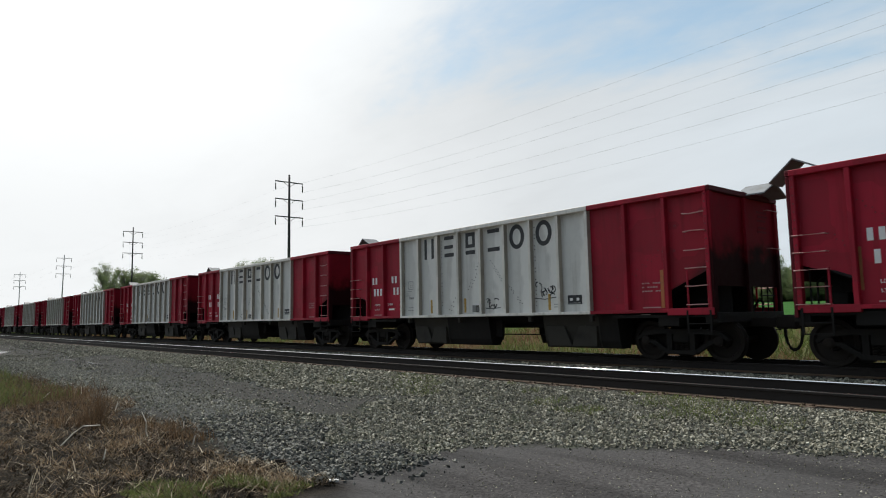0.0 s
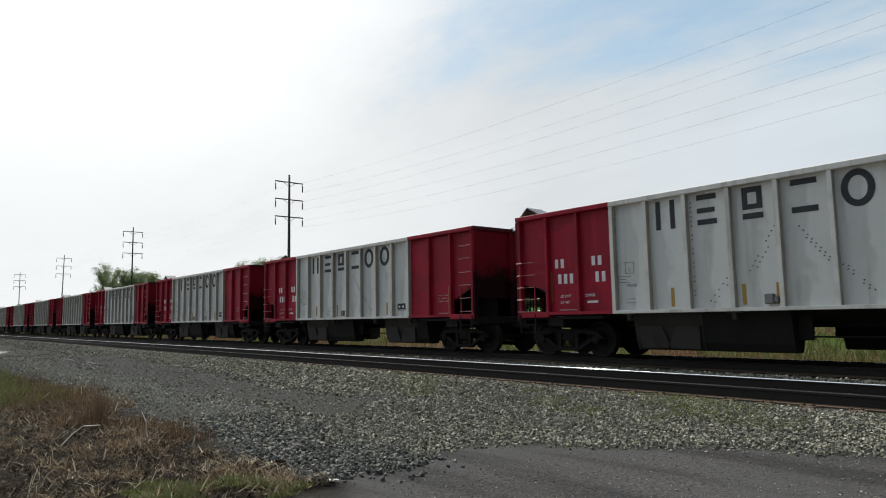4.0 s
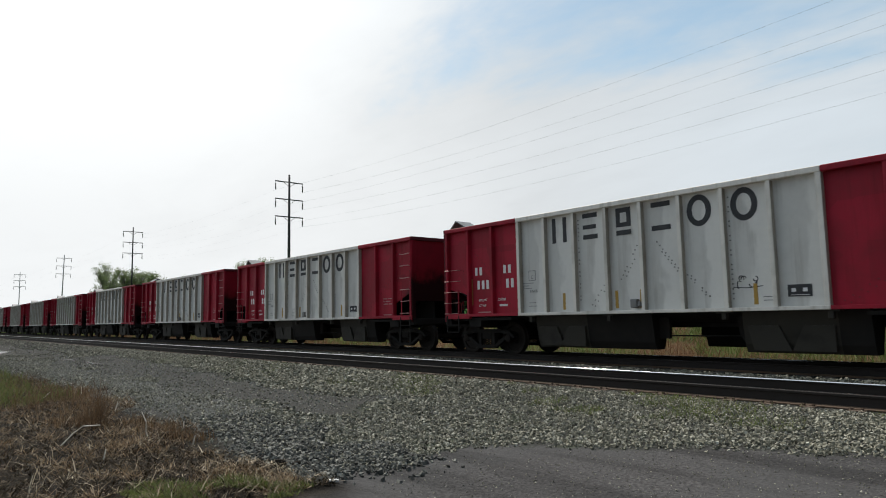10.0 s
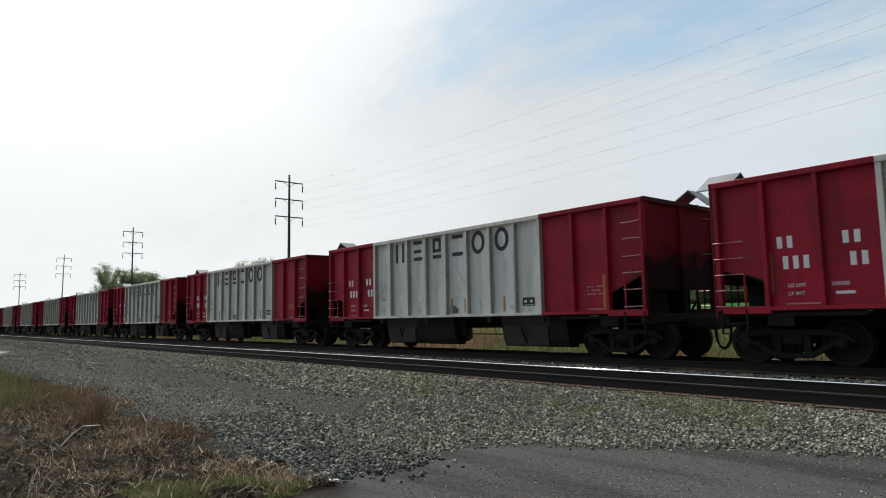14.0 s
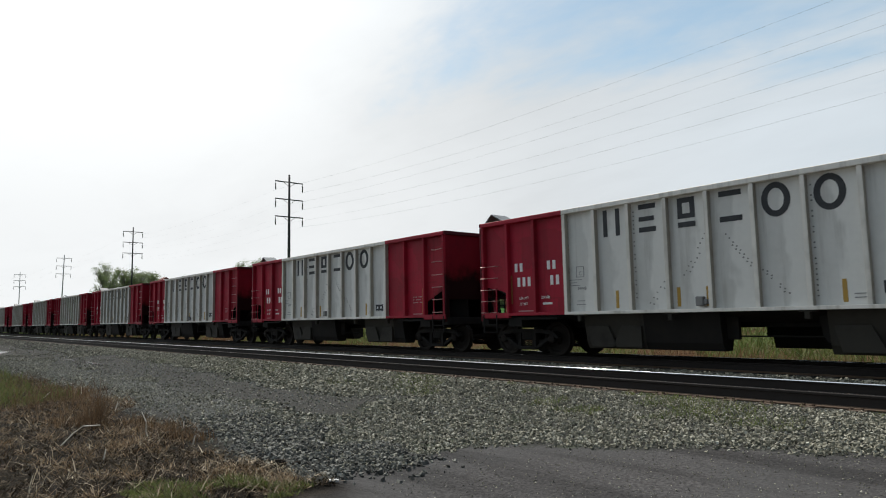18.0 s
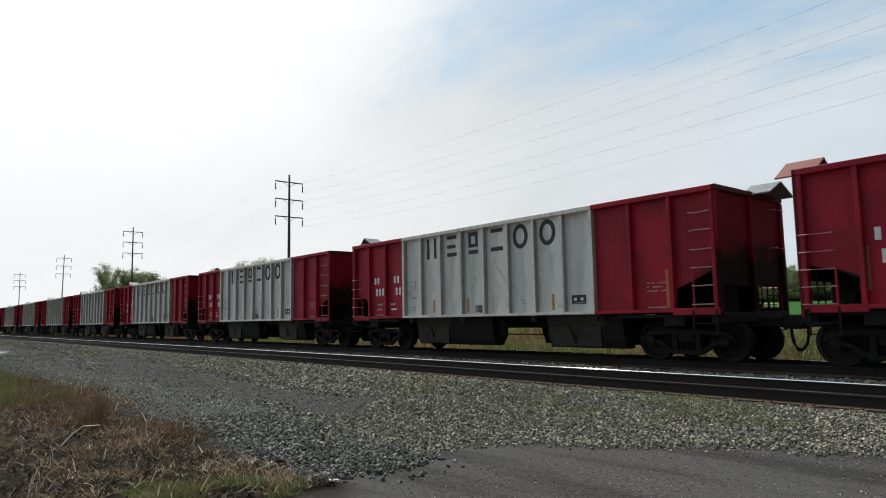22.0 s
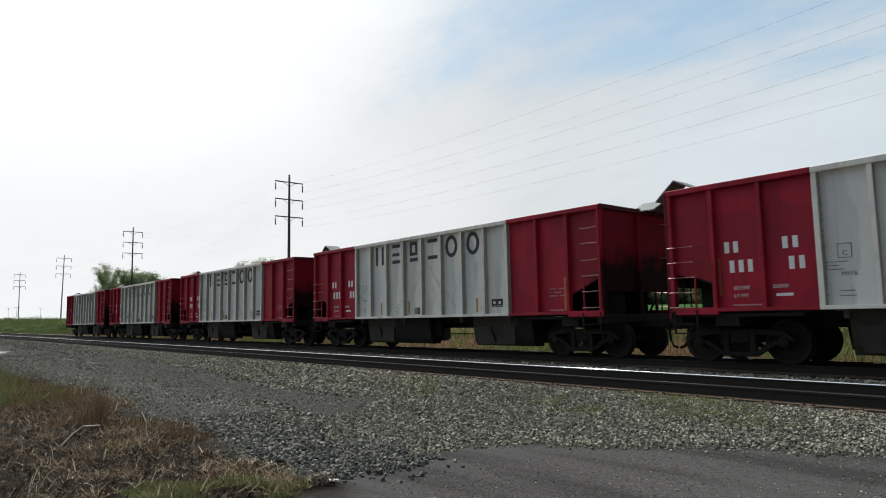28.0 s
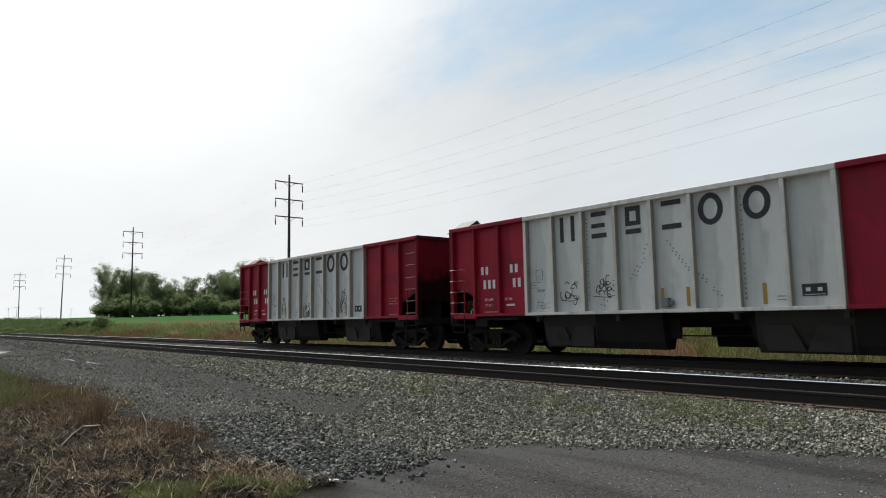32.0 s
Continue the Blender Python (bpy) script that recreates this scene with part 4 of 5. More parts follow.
# ---- power poles ----
POLES = [(-4.0, 0.0, 0.0), (-78.8, 0.0, 0.0), (-150.4, 1.45, 0.0), (-222.8, 1.6, 5.4), (-303.2, 1.8, -1.5), (-380.0, 2.0, 0.0)]
for x, rise, lean in POLES:
    pole = tagged(new("power_pole"), "tall dark power pole with three crossarms" if x > -200 else "tall power pole in haze-paled grey with three crossarms", "power pole", "power poles along the track")
    z0 = float(height(np.array(x), np.array(30.5)))
    pole.matrix_basis = pose(x, 30.5, z0, 0, lean, 0)
    bm = fresh()
    tube(bm, [(0, 0, -0.5), (0, 0, 20.2 + rise - z0)], 0.24 if x > -140 else 0.2, 10, 0.13 if x > -140 else 0.11)
    paint = POLE if x > -200 else POLE_HAZED
    part("shaft", bm, paint, pole, smooth=True)
    for za in (19.2 + rise, 16.9 + rise, 14.6 + rise):
        bm = fresh()
        box(bm, -0.06, 0.06, -2.0, 2.0, za - z0 - 0.065, za - z0 + 0.065)
        arm = part("crossarm", bm, paint, pole)
        for y in (-0.85, 0.85):
            bm = fresh()
            tube(bm, [(0.05, y, za - z0 - 0.05), (0.05, 0.04 * y, za - z0 - 0.62)], 0.03, 6)
            part("arm_brace", bm, paint, arm)
        for y in (-1.92, 1.92):
            bm = fresh()
            tube(bm, [(0, y, za - z0 - 0.08), (0, y, za - z0 - 0.35)], 0.03, 6)
            path = [(0, y, za - z0 - 0.35 - 0.05 * i) for i in range(17)]
            for a, b in zip(path[::2], path[2::2]):
                tube(bm, [a, ((a[0] + b[0]) / 2, y, (a[2] + b[2]) / 2), b], 0.10, 8, 0.05)
            part("insulator", bm, GLASSY, arm)



def wire(p, q, sag, r=0.009):
    bm = fresh()
    pts = []
    for i in range(17):
        f = i / 16
        v = Vector(p).lerp(Vector(q), f)
        pts.append((v.x, v.y, v.z - 4 * sag * f * (1 - f)))
    tube(bm, pts, r, 5)
    return pts, bm


spans = list(POLES)
for (xa, ra, la), (xb, rb, lb) in zip(spans, spans[1:]):
    for za in (19.2, 16.9, 14.6):
        for y in (-1.92, 1.92):
            sa, sb = math.tan(radians(la)), math.tan(radians(lb))
            z1, z2 = za + ra - 1.15, za + rb - 1.15
            pts, bm = wire((xa + sa * (z1 - 1), 30.5 + y, z1), (xb + sb * (z2 - 1), 30.5 + y, z2), 1.1, 0.006 if xa > -50 else 0.004)
            tagged(part("power_line", bm, WIRE), "thin grey overhead wire slung between poles", "power line", "overhead wires")

# a second line of poles far off on the skyline
for x, y, zt in ((-794.2, 86.6, 19.5), (-793.3, 93.7, 21.0), (-790.4, 114.1, 20.0), (-785.7, 141.0, 19.0)):
    z0 = float(height(np.array(x), np.array(y)))
    pole = tagged(new("power_pole"), "distant pale power pole on the skyline", "power pole", "distant poles on the skyline")
    pole.location = (x, y, z0)
    bm = fresh()
    tube(bm, [(0, 0, -0.5), (0, 0, zt - z0)], 0.20, 8, 0.12)
    part("shaft", bm, POLE_HAZED, pole)
    bm = fresh()
    box(bm, -0.10, 0.10, -2.6, 2.6, zt - z0 - 1.2, zt - z0 - 0.98)
    part("crossarm", bm, POLE_HAZED, pole)

# ---- loose stones ----
rng = np.random.default_rng(5)


def joined(name, verts, faces, mat, label, category, smooth=False):
    me = bpy.data.meshes.new(name)
    nv, nf, fs = len(verts), len(faces), faces.shape[1]
    me.vertices.add(nv)
    me.vertices.foreach_set("co", verts.astype(np.float32).ravel())
    me.loops.add(nf * fs)
    me.loops.foreach_set("vertex_index", faces.astype(np.int32).ravel())
    me.polygons.add(nf)
    me.polygons.foreach_set("loop_start", np.arange(0, nf * fs, fs, dtype=np.int32))
    me.polygons.foreach_set("loop_total", np.full(nf, fs, dtype=np.int32))
    me.polygons.foreach_set("use_smooth", np.zeros(nf, dtype=bool))
    me.update(calc_edges=True)
    me.materials.append(mat)
    return tagged(new(name, me), label, category, kind="stuff")


def chip():
    """A broken stone: a block with one corner knocked off."""
    v = np.array([(i, j, k) for i in (-1, 1) for j in (-1, 1) for k in (-1, 1)], float) * 0.62
    v[7] *= 0.45
    q = ((0, 1, 3, 2), (4, 6, 7, 5), (0, 4, 5, 1), (2, 3, 7, 6), (0, 2, 6, 4), (1, 5, 7, 3))
    return v, np.array([t for a, b, c, d in q for t in ((a, b, c), (a, c, d))])


def island_material(name, colours, rough=0.85, fine=60.0, spec=0.3, glow=0.0):
    """Each loose piece takes its own shade out of a few."""
    m = bpy.data.materials.new(name)
    nt = nodes_of(m)
    geo = nt.nodes.new("ShaderNodeNewGeometry")
    r = nt.nodes.new("ShaderNodeValToRGB")
    r.color_ramp.interpolation = "LINEAR"
    while len(r.color_ramp.elements) < len(colours):
        r.color_ramp.elements.new(0.5)
    for i, c in enumerate(colours):
        r.color_ramp.elements[i].position = i / (len(colours) - 1)
        r.color_ramp.elements[i].color = (*c, 1)
    link(nt, geo.outputs["Random Per Island"], r.inputs[0])
    n = noise_node(nt, nt.nodes.new("ShaderNodeTexCoord").outputs["Object"], fine, 3)
    c = mix_rgb(nt, 1.0, r.outputs[0], math_node(nt, "MULTIPLY_ADD", n, 0.7, 0.65), "MULTIPLY")
    p = nt.nodes.new("ShaderNodeBsdfPrincipled")
    link(nt, c, p.inputs["Base Color"])
    p.inputs["Roughness"].default_value, p.inputs["Specular IOR Level"].default_value = rough, spec
    o = nt.nodes.new("ShaderNodeOutputMaterial")
    if glow:                 # thin leaves let light through
        thin = nt.nodes.new("ShaderNodeBsdfTranslucent")
        link(nt, c, thin.inputs["Color"])
        mix = nt.nodes.new("ShaderNodeMixShader")
        mix.inputs[0].default_value = glow
        link(nt, p.outputs[0], mix.inputs[1])
        link(nt, thin.outputs[0], mix.inputs[2])
        link(nt, mix.outputs[0], o.inputs["Surface"])
    else:
        link(nt, p.outputs[0], o.inputs["Surface"])
    return m


STONES = island_material("ballast_stone", ((0.06, 0.057, 0.045), (0.185, 0.175, 0.132), (0.32, 0.30, 0.235), (0.11, 0.108, 0.082), (0.25, 0.237, 0.182), (0.47, 0.45, 0.375)), spec=0.12)


def scatter_stones(name, x, y, size, label, mat=None):
    n = len(x)
    v, f = chip()
    z = height(x, y) - 0.016 * np.clip((y + 0.6) / 0.25, 0, 1) * (y < 0)
    sc = 1.12 * size[:, None] * rng.uniform(0.7, 1.3, (n, 3))
    p = (v[None] + rng.uniform(-0.24, 0.24, (n, len(v), 3))) * sc[:, None, :]
    a = rng.uniform(0, 2 * np.pi, n)
    b = rng.uniform(-1.4, 1.4, n)
    ca, sa, cb, sb = np.cos(a)[:, None], np.sin(a)[:, None], np.cos(b)[:, None], np.sin(b)[:, None]
    px, pz = p[..., 0] * cb - p[..., 2] * sb, p[..., 0] * sb + p[..., 2] * cb
    qx, qy = px * ca - p[..., 1] * sa, px * sa + p[..., 1] * ca
    out = np.stack([qx + x[:, None], qy + y[:, None], pz + (z + size * rng.uniform(0.1, 0.8, n))[:, None]], -1).reshape(-1, 3)
    faces = (f[None] + (np.arange(n) * len(v))[:, None, None]).reshape(-1, 3)
    return joined(name, out, faces, mat or STONES, label, "gravel")


def toe_of_ballast(x):
    return np.interp(x, (-45, -24, -18, -13.6, -11.7, -9.5, -8.0), (-0.9, -1.8, -2.2, -2.75, -2.5, -2.1, -1.9))


def zones(x, y):
    """Hard lane, worn strip, pale gritty strip and the dull strip along the verge."""
    lane = (y < 0.5 * x - 1.15 + 0.12 * np.sin(3.1 * x)) & (x > -5.62 + 0.6 * np.clip(-y - 5.8, 0, 0.7) + 0.14 * np.sin(4.3 * y) + 0.1 * np.sin(9 * y + 2 * x))
    worn = (y < toe_of_ballast(x) + 0.12 * np.sin(2.3 * x)) & (y > -4.15 + 0.22 * np.sin(0.9 * x) + 0.12 * np.sin(2.7 * x + y)) & (x < -9.7 + 0.5 * np.sin(3 * y))
    pale = (y <= -4.1) & (y > -5.3 + 0.15 * np.sin(1.1 * x)) & (x < -10.6 + 0.4 * np.sin(2 * y))
    dull = (y <= -5.25) & (x < -10.6)
    return lane, worn & ~lane, pale & ~worn, dull & ~pale


def pick(n, x0, x1, y0, y1, power=1.6):
    """More points towards the nearer end of the stretch."""
    x = x1 + (x0 - x1) * rng.uniform(0, 1, n) ** power
    return x, rng.uniform(y0, y1, n)


x, y = pick(128000, -42, -1.6, -6.4, -0.16, 1.65)
lane, worn, pale, dull = zones(x + rng.normal(0, 0.07, len(x)), y + rng.normal(0, 0.11, len(x)))
patch = np.sin(x * 1.3 + y * 2.1) * np.cos(x * 0.7 - y * 1.6)
chance = np.select([lane, worn, pale, dull], [0.13, 0.07 + 0.05 * patch, 0.30 + 0.15 * patch, 0.22 + 0.12 * patch], 0.92 + 0.08 * patch)
keep = rng.uniform(0, 1, len(x)) < chance
keep &= ~((y < -5.9) & (x < -5.0) & (rng.uniform(0, 1, len(x)) < 0.85))
x, y, lane, strip = x[keep], y[keep], lane[keep], (worn | pale | dull)[keep]
scatter_stones("ballast_stones", x, y, np.where(lane, 0.0065, np.where(strip, 0.013, 0.0185)) * rng.uniform(0.55, 1.4, len(x)) * np.clip(-x / 9, 0.85, 1.5), "loose grey ballast stones beside the track")
x, y = pick(14000, -110, -34, -7.0, -0.4, 1.5)
keep = (y > -2.4 + 0.25 * np.sin(0.4 * x)) | (rng.uniform(0, 1, len(x)) < 0.14)
x, y = x[keep], y[keep]
scatter_stones("ballast_stones_distant", x, y, 0.034 * rng.uniform(0.5, 1.4, len(x)), "grey stones on the lane running off along the track")
x, y = pick(9000, -30, -1.5, 2.0, 3.9, 1.6)
scatter_stones("ballast_stones_between", x, y, 0.03 * rng.uniform(0.7, 1.4, len(x)), "grey ballast stones between the two tracks")
x, y = pick(4000, -40, 0, 0.12, 1.40, 1.5)
scatter_stones("ballast_stones_crib", x, y, 0.012 * rng.uniform(0.7, 1.3, len(x)), "grey ballast stones between the ties")

GRIT = island_material("pale_grit", ((0.16, 0.154, 0.136), (0.32, 0.31, 0.27), (0.22, 0.212, 0.186), (0.44, 0.42, 0.37)), spec=0.12)
x, y = pick(46000, -34, -8.0, -6.3, -1.6, 1.5)
lane, worn, pale, dull = zones(x + rng.normal(0, 0.07, len(x)), y + rng.normal(0, 0.11, len(x)))
keep = rng.uniform(0, 1, len(x)) < np.select([lane, worn, pale, dull], [0.0, 0.16, 1.0, 0.4], 0.3)
x, y = x[keep], y[keep]
scatter_stones("fine_grit", x, y, 0.0085 * rng.uniform(0.6, 1.5, len(x)) * np.clip(-x / 10, 0.9, 1.6), "fine grey grit packed into the lane", GRIT)
DARK_STONES = island_material("dark_gravel", ((0.035, 0.035, 0.032), (0.12, 0.118, 0.105), (0.055, 0.054, 0.049), (0.21, 0.205, 0.18), (0.08, 0.08, 0.071), (0.32, 0.31, 0.27)), spec=0.08)
x, y = rng.uniform(-10.8, -4.9, 17000), rng.uniform(-6.6, -4.2, 17000)
keep = (np.abs(y + 5.66 + 0.08 * (x + 7) - 0.15 * np.sin(1.9 * x)) < 0.70 + 0.2 * np.sin(x * 3.7 + y * 2.3)) & (x < -5.75 + 0.7 * np.clip(-y - 5.7, 0, 0.7) + 0.18 * np.sin(4.3 * y) + rng.exponential(0.16, 17000))
x, y = x[keep], y[keep]
scatter_stones("dark_gravel_stones", x, y, 0.0165 * rng.uniform(0.5, 1.7, len(x)), "loose dark gravel between the verge and the lane", DARK_STONES)
for cx, cy, cs in ((-6.52, -6.33, 0.07), (-6.38, -6.20, 0.05), (-9.42, -6.50, 0.075), (-9.25, -6.42, 0.05)):
    bm = fresh()
    bmesh.ops.create_icosphere(bm, subdivisions=2, radius=cs)
    lump = random.Random(int(-cx * 100))
    for v in bm.verts:
        v.co *= lump.uniform(0.75, 1.2)
        v.co.z *= 0.7
    clod = tagged(part("earth_clod", bm, CLOD), "dark clod of earth lying in the dead grass", "clod", "earth clods")
    clod.location = (cx, cy, float(height(np.array(cx), np.array(cy))) + cs * 0.4)

WATER = bpy.data.materials.new("puddle_water")
wt = nodes_of(WATER)
wp = wt.nodes.new("ShaderNodeBsdfPrincipled")
wp.inputs["Base Color"].default_value, wp.inputs["Roughness"].default_value = (0.03, 0.028, 0.025, 1), 0.22
link(wt, wp.outputs[0], wt.nodes.new("ShaderNodeOutputMaterial").inputs["Surface"])
for px, py, pw, ph, seed in ((-47.5, -4.3, 3.2, 0.8, 1), (-29.0, -3.2, 1.4, 0.10, 2), (-32.5, -3.3, 1.2, 0.08, 3)):
    bm = fresh()
    rnd = random.Random(seed)
    rim = []
    for i in range(28):
        t = 2 * math.pi * i / 28
        r = 1 + 0.25 * math.sin(3 * t + seed) + 0.12 * rnd.uniform(-1, 1)
        rim.append((px + pw * r * math.cos(t), py + ph * r * math.sin(t)))
    zp = float(height(np.array(px), np.array(py))) + 0.022
    top = [bm.verts.new((x, y, zp)) for x, y in rim]
    low_rim = [bm.verts.new((x, y, zp - 0.06)) for x, y in rim]
    bm.faces.new(top)
    for i in range(28):
        bm.faces.new((top[i], low_rim[i], low_rim[(i + 1) % 28], top[(i + 1) % 28]))
    tagged(part("puddle", bm, WATER), "shallow puddle shining on the gravel lane", "puddle", "puddles on the lane")

# ---- grass and straw ----
STRAW = island_material("dry_straw", ((0.028, 0.019, 0.011), (0.10, 0.062, 0.033), (0.020, 0.014, 0.009), (0.065, 0.040, 0.021), (0.15, 0.098, 0.055), (0.05, 0.038, 0.024), (0.24, 0.18, 0.115), (0.54, 0.45, 0.32)), 0.8, 30)
LITTER = island_material("rotting_litter", ((0.030, 0.022, 0.014), (0.055, 0.040, 0.024), (0.016, 0.012, 0.009), (0.085, 0.062, 0.038), (0.022, 0.018, 0.013)), 0.9, 30, spec=0.1)
PALE = island_material("pale_stalk", ((0.24, 0.18, 0.11), (0.36, 0.28, 0.18), (0.16, 0.115, 0.07), (0.5, 0.42, 0.3)), 0.8, 30)
GOLD = island_material("golden_straw", ((0.15, 0.095, 0.048), (0.25, 0.165, 0.085), (0.09, 0.058, 0.03), (0.36, 0.25, 0.14), (0.19, 0.12, 0.06)), 0.8, 30, glow=0.2)
BROWN = island_material("dead_brown_grass", ((0.12, 0.072, 0.038), (0.20, 0.125, 0.068), (0.06, 0.038, 0.022), (0.28, 0.19, 0.11)), 0.8, 30, glow=0.25)
BANK = island_material("bank_straw", ((0.15, 0.080, 0.043), (0.25, 0.14, 0.075), (0.10, 0.056, 0.031), (0.31, 0.195, 0.105)), 0.8, 30, glow=0.3)
WEED = island_material("bank_weed", ((0.075, 0.12, 0.035), (0.11, 0.165, 0.05), (0.16, 0.21, 0.075), (0.13, 0.13, 0.06)), 0.7, 30, glow=0.4)
GREEN = island_material("fresh_grass", ((0.075, 0.10, 0.026), (0.12, 0.155, 0.04), (0.175, 0.21, 0.065), (0.17, 0.145, 0.065)), 0.7, 30, glow=0.35)


def blades(name, x, y, length, width, tilt, mat, label, lift=0.0):
    """Bent tapering blades; tilt 0 stands upright, 1 lies flat."""
    n = len(x)
    z = height(x, y) + lift
    az, side = rng.uniform(0, 2 * np.pi, n), rng.uniform(0, 2 * np.pi, n)
    th = np.clip(tilt + rng.normal(0, 0.15, n), 0, 0.98) * np.pi / 2
    d = np.stack([np.cos(az) * np.sin(th), np.sin(az) * np.sin(th), np.cos(th)], -1)
    droop = np.stack([np.cos(az), np.sin(az), -0.4 * np.ones(n)], -1) * (0.22 * length * (1 - tilt))[:, None]
    w = np.stack([np.cos(side), np.sin(side), np.zeros(n)], -1) * width[:, None]
    base = np.stack([x, y, z], -1)
    mid, tip = base + d * (0.55 * length)[:, None], base + d * length[:, None] + droop
    v = np.stack([base - w, base + w, mid - 0.8 * w, mid + 0.8 * w, tip - 0.15 * w, tip + 0.15 * w], 1).reshape(-1, 3)
    v[:, 2] = np.maximum(v[:, 2], height(v[:, 0], v[:, 1]) + 0.004)
    o = (np.arange(n) * 6)[:, None, None]
    f = (np.array([[0, 1, 3, 2], [2, 3, 5, 4]])[None] + o).reshape(-1, 4)
    return joined(name, v, f, mat, label, "grass")


def region(n, x0, x1, y0, y1, test, power=1.3):
    x, y = pick(n, x0, x1, y0, y1, power)
    k = test(x, y)
    return x[k], y[k]


def verge(x, y):
    lim = -6.25 + 0.35 * np.sin(x * 1.7) + np.clip((-x - 12) * 0.12, 0, 1.0) * np.clip((x + 20) / 3, 0, 1)
    return (y < lim) & (x < -5.15 + 0.3 * np.sin(3 * y)) & ((y < -6.45 - 0.2 * np.sin(5 * x)) | (x < -7.2))


x, y = region(52000, -24, -4.9, -9.0, -5.0, verge, 1.6)
n = len(x)
blades("verge_litter", x, y, rng.uniform(0.02, 0.09, n), rng.uniform(0.003, 0.009, n), rng.uniform(0.45, 0.98, n), LITTER, "dark rotting litter of stems and leaves on the verge", 0.006)
x, y = region(24000, -24, -4.6, -9.0, -5.0, lambda x, y: verge(x, y) & (np.sin(x * 3.1 + y) * np.cos(y * 4.3 - x) < 0.45), 1.7)
n = len(x)
blades("dry_straw", x, y, 0.03 + 0.13 * rng.uniform(0, 1, n) ** 1.5, rng.uniform(0.0015, 0.004, n), rng.uniform(0.5, 0.98, n), STRAW, "flattened dry straw and stalks on the verge", 0.012)
x, y = region(9000, -22, -5.2, -9.0, -5.0, lambda x, y: verge(x, y) & ((y > -7.4) | (rng.uniform(0, 1, len(x)) < 0.2)) & (x < -8.3), 1.2)
n = len(x)
blades("dead_brown_grass", x, y, rng.uniform(0.05, 0.20, n), rng.uniform(0.002, 0.005, n), rng.uniform(0.5, 0.97, n), BROWN, "dead brown grass on the verge")
# tufts of upright weeds: (x, y, spread, count, shortest, tallest)
tufts = ((-11.3, -6.95, 0.10, 110, 0.40, 0.95), (-11.2, -7.1, 0.22, 260, 0.12, 0.55), (-11.9, -7.35, 0.30, 150, 0.08, 0.34), (-9.4, -6.48, 0.20, 200, 0.10, 0.30),
         (-9.0, -6.28, 0.22, 170, 0.06, 0.22), (-10.6, -6.6, 0.25, 140, 0.06, 0.25), (-15.8, -6.6, 0.55, 420, 0.12, 0.45))
x = np.concatenate([rng.normal(a, c, n) for a, b, c, n, p, q in tufts])
y = np.concatenate([rng.normal(b, c * 0.45, n) for a, b, c, n, p, q in tufts])
tall = np.concatenate([p + (q - p) * rng.uniform(0, 1, n) ** 1.7 for a, b, c, n, p, q in tufts])
blades("brown_weeds", x, y, tall, rng.uniform(0.0022, 0.0055, len(x)), np.abs(rng.normal(0, 0.16, len(x))), BROWN, "tufts of tall dead brown weeds")
hub_x, hub_y = region(330, -20, -5.4, -8.9, -5.6, lambda x, y: verge(x, y) & (rng.uniform(0, 1, len(x)) < np.where((x < -8.2) & (y > -7.9), 1.0, 0.22)), 1.2)
hubs = rng.integers(0, len(hub_x), 8000)
x, y = hub_x[hubs] + rng.normal(0, 0.12, 8000), hub_y[hubs] + rng.normal(0, 0.07, 8000)
blades("straw_clumps", x, y, rng.uniform(0.05, 0.24, 8000), rng.uniform(0.0015, 0.0042, 8000), rng.uniform(0.5, 0.96, 8000), GOLD, "golden brown clumps of dry straw", 0.01)
x = rng.uniform(-6.7, -5.35, 1300)
y = rng.uniform(-6.9, -6.5, 1300) + 0.1 * np.sin(6 * x)
blades("lane_edge_straw", x, y, rng.uniform(0.03, 0.11, 1300), rng.uniform(0.002, 0.005, 1300), rng.uniform(0.55, 0.97, 1300), GOLD, "pale brown straw along the edge of the lane", 0.008)
x, y = region(13000, -6.65, -5.2, -7.9, -6.55, lambda x, y: (np.sin(x * 5.2 + 1) + np.cos(y * 6.6 + x) + 0.7 * np.sin(13 * x - 9 * y) > -0.3) & (y < -6.95 - 0.45 * (x + 6.2) * (x < -6.2) + 0.45 * (x + 6.2) * (x > -6.2) + 0.1 * np.sin(8 * x)), 1.0)
n = len(x)
blades("fresh_grass", x, y, rng.uniform(0.03, 0.095, n), rng.uniform(0.0015, 0.004, n), rng.uniform(0.1, 0.6, n), GREEN, "fresh green grass coming through the straw")
x, y = region(6000, -27, -15.0, -8.6, -6.3, lambda x, y: y < -6.85 + 0.3 * np.sin(x * 2.3) + 0.25 * np.sin(x * 5.1 + 3 * y), 1.0)
n = len(x)
blades("green_verge_grass", x, y, rng.uniform(0.08, 0.5, n) * (0.75 + 0.3 * np.sin(x * 3 + y * 5)), rng.uniform(0.003, 0.007, n), rng.uniform(0.0, 0.5, n), GREEN, "green grass on the verge")
x, y = region(26000, -26, -1.6, -2.0, -0.35, lambda x, y: (np.sin(x * 0.9 - 0.4) + np.cos(y * 3 + x * 2) + 0.6 * np.sin(x * 5 - y * 4) > 0.45) & (rng.uniform(0, 1, len(x)) < np.interp(x, (-14, -10, -8, -5, -3), (0.25, 0.7, 1.0, 0.9, 0.3))), 1.1)
n = len(x)
blades("track_weeds", x, y, rng.uniform(0.05, 0.105, n), rng.uniform(0.002, 0.005, n), rng.uniform(0.1, 0.6, n), GREEN, "low green weeds among the ballast")
x, y = region(3400, -15, -4.8, -8.8, -5.8, verge, 1.0)
n = len(x)
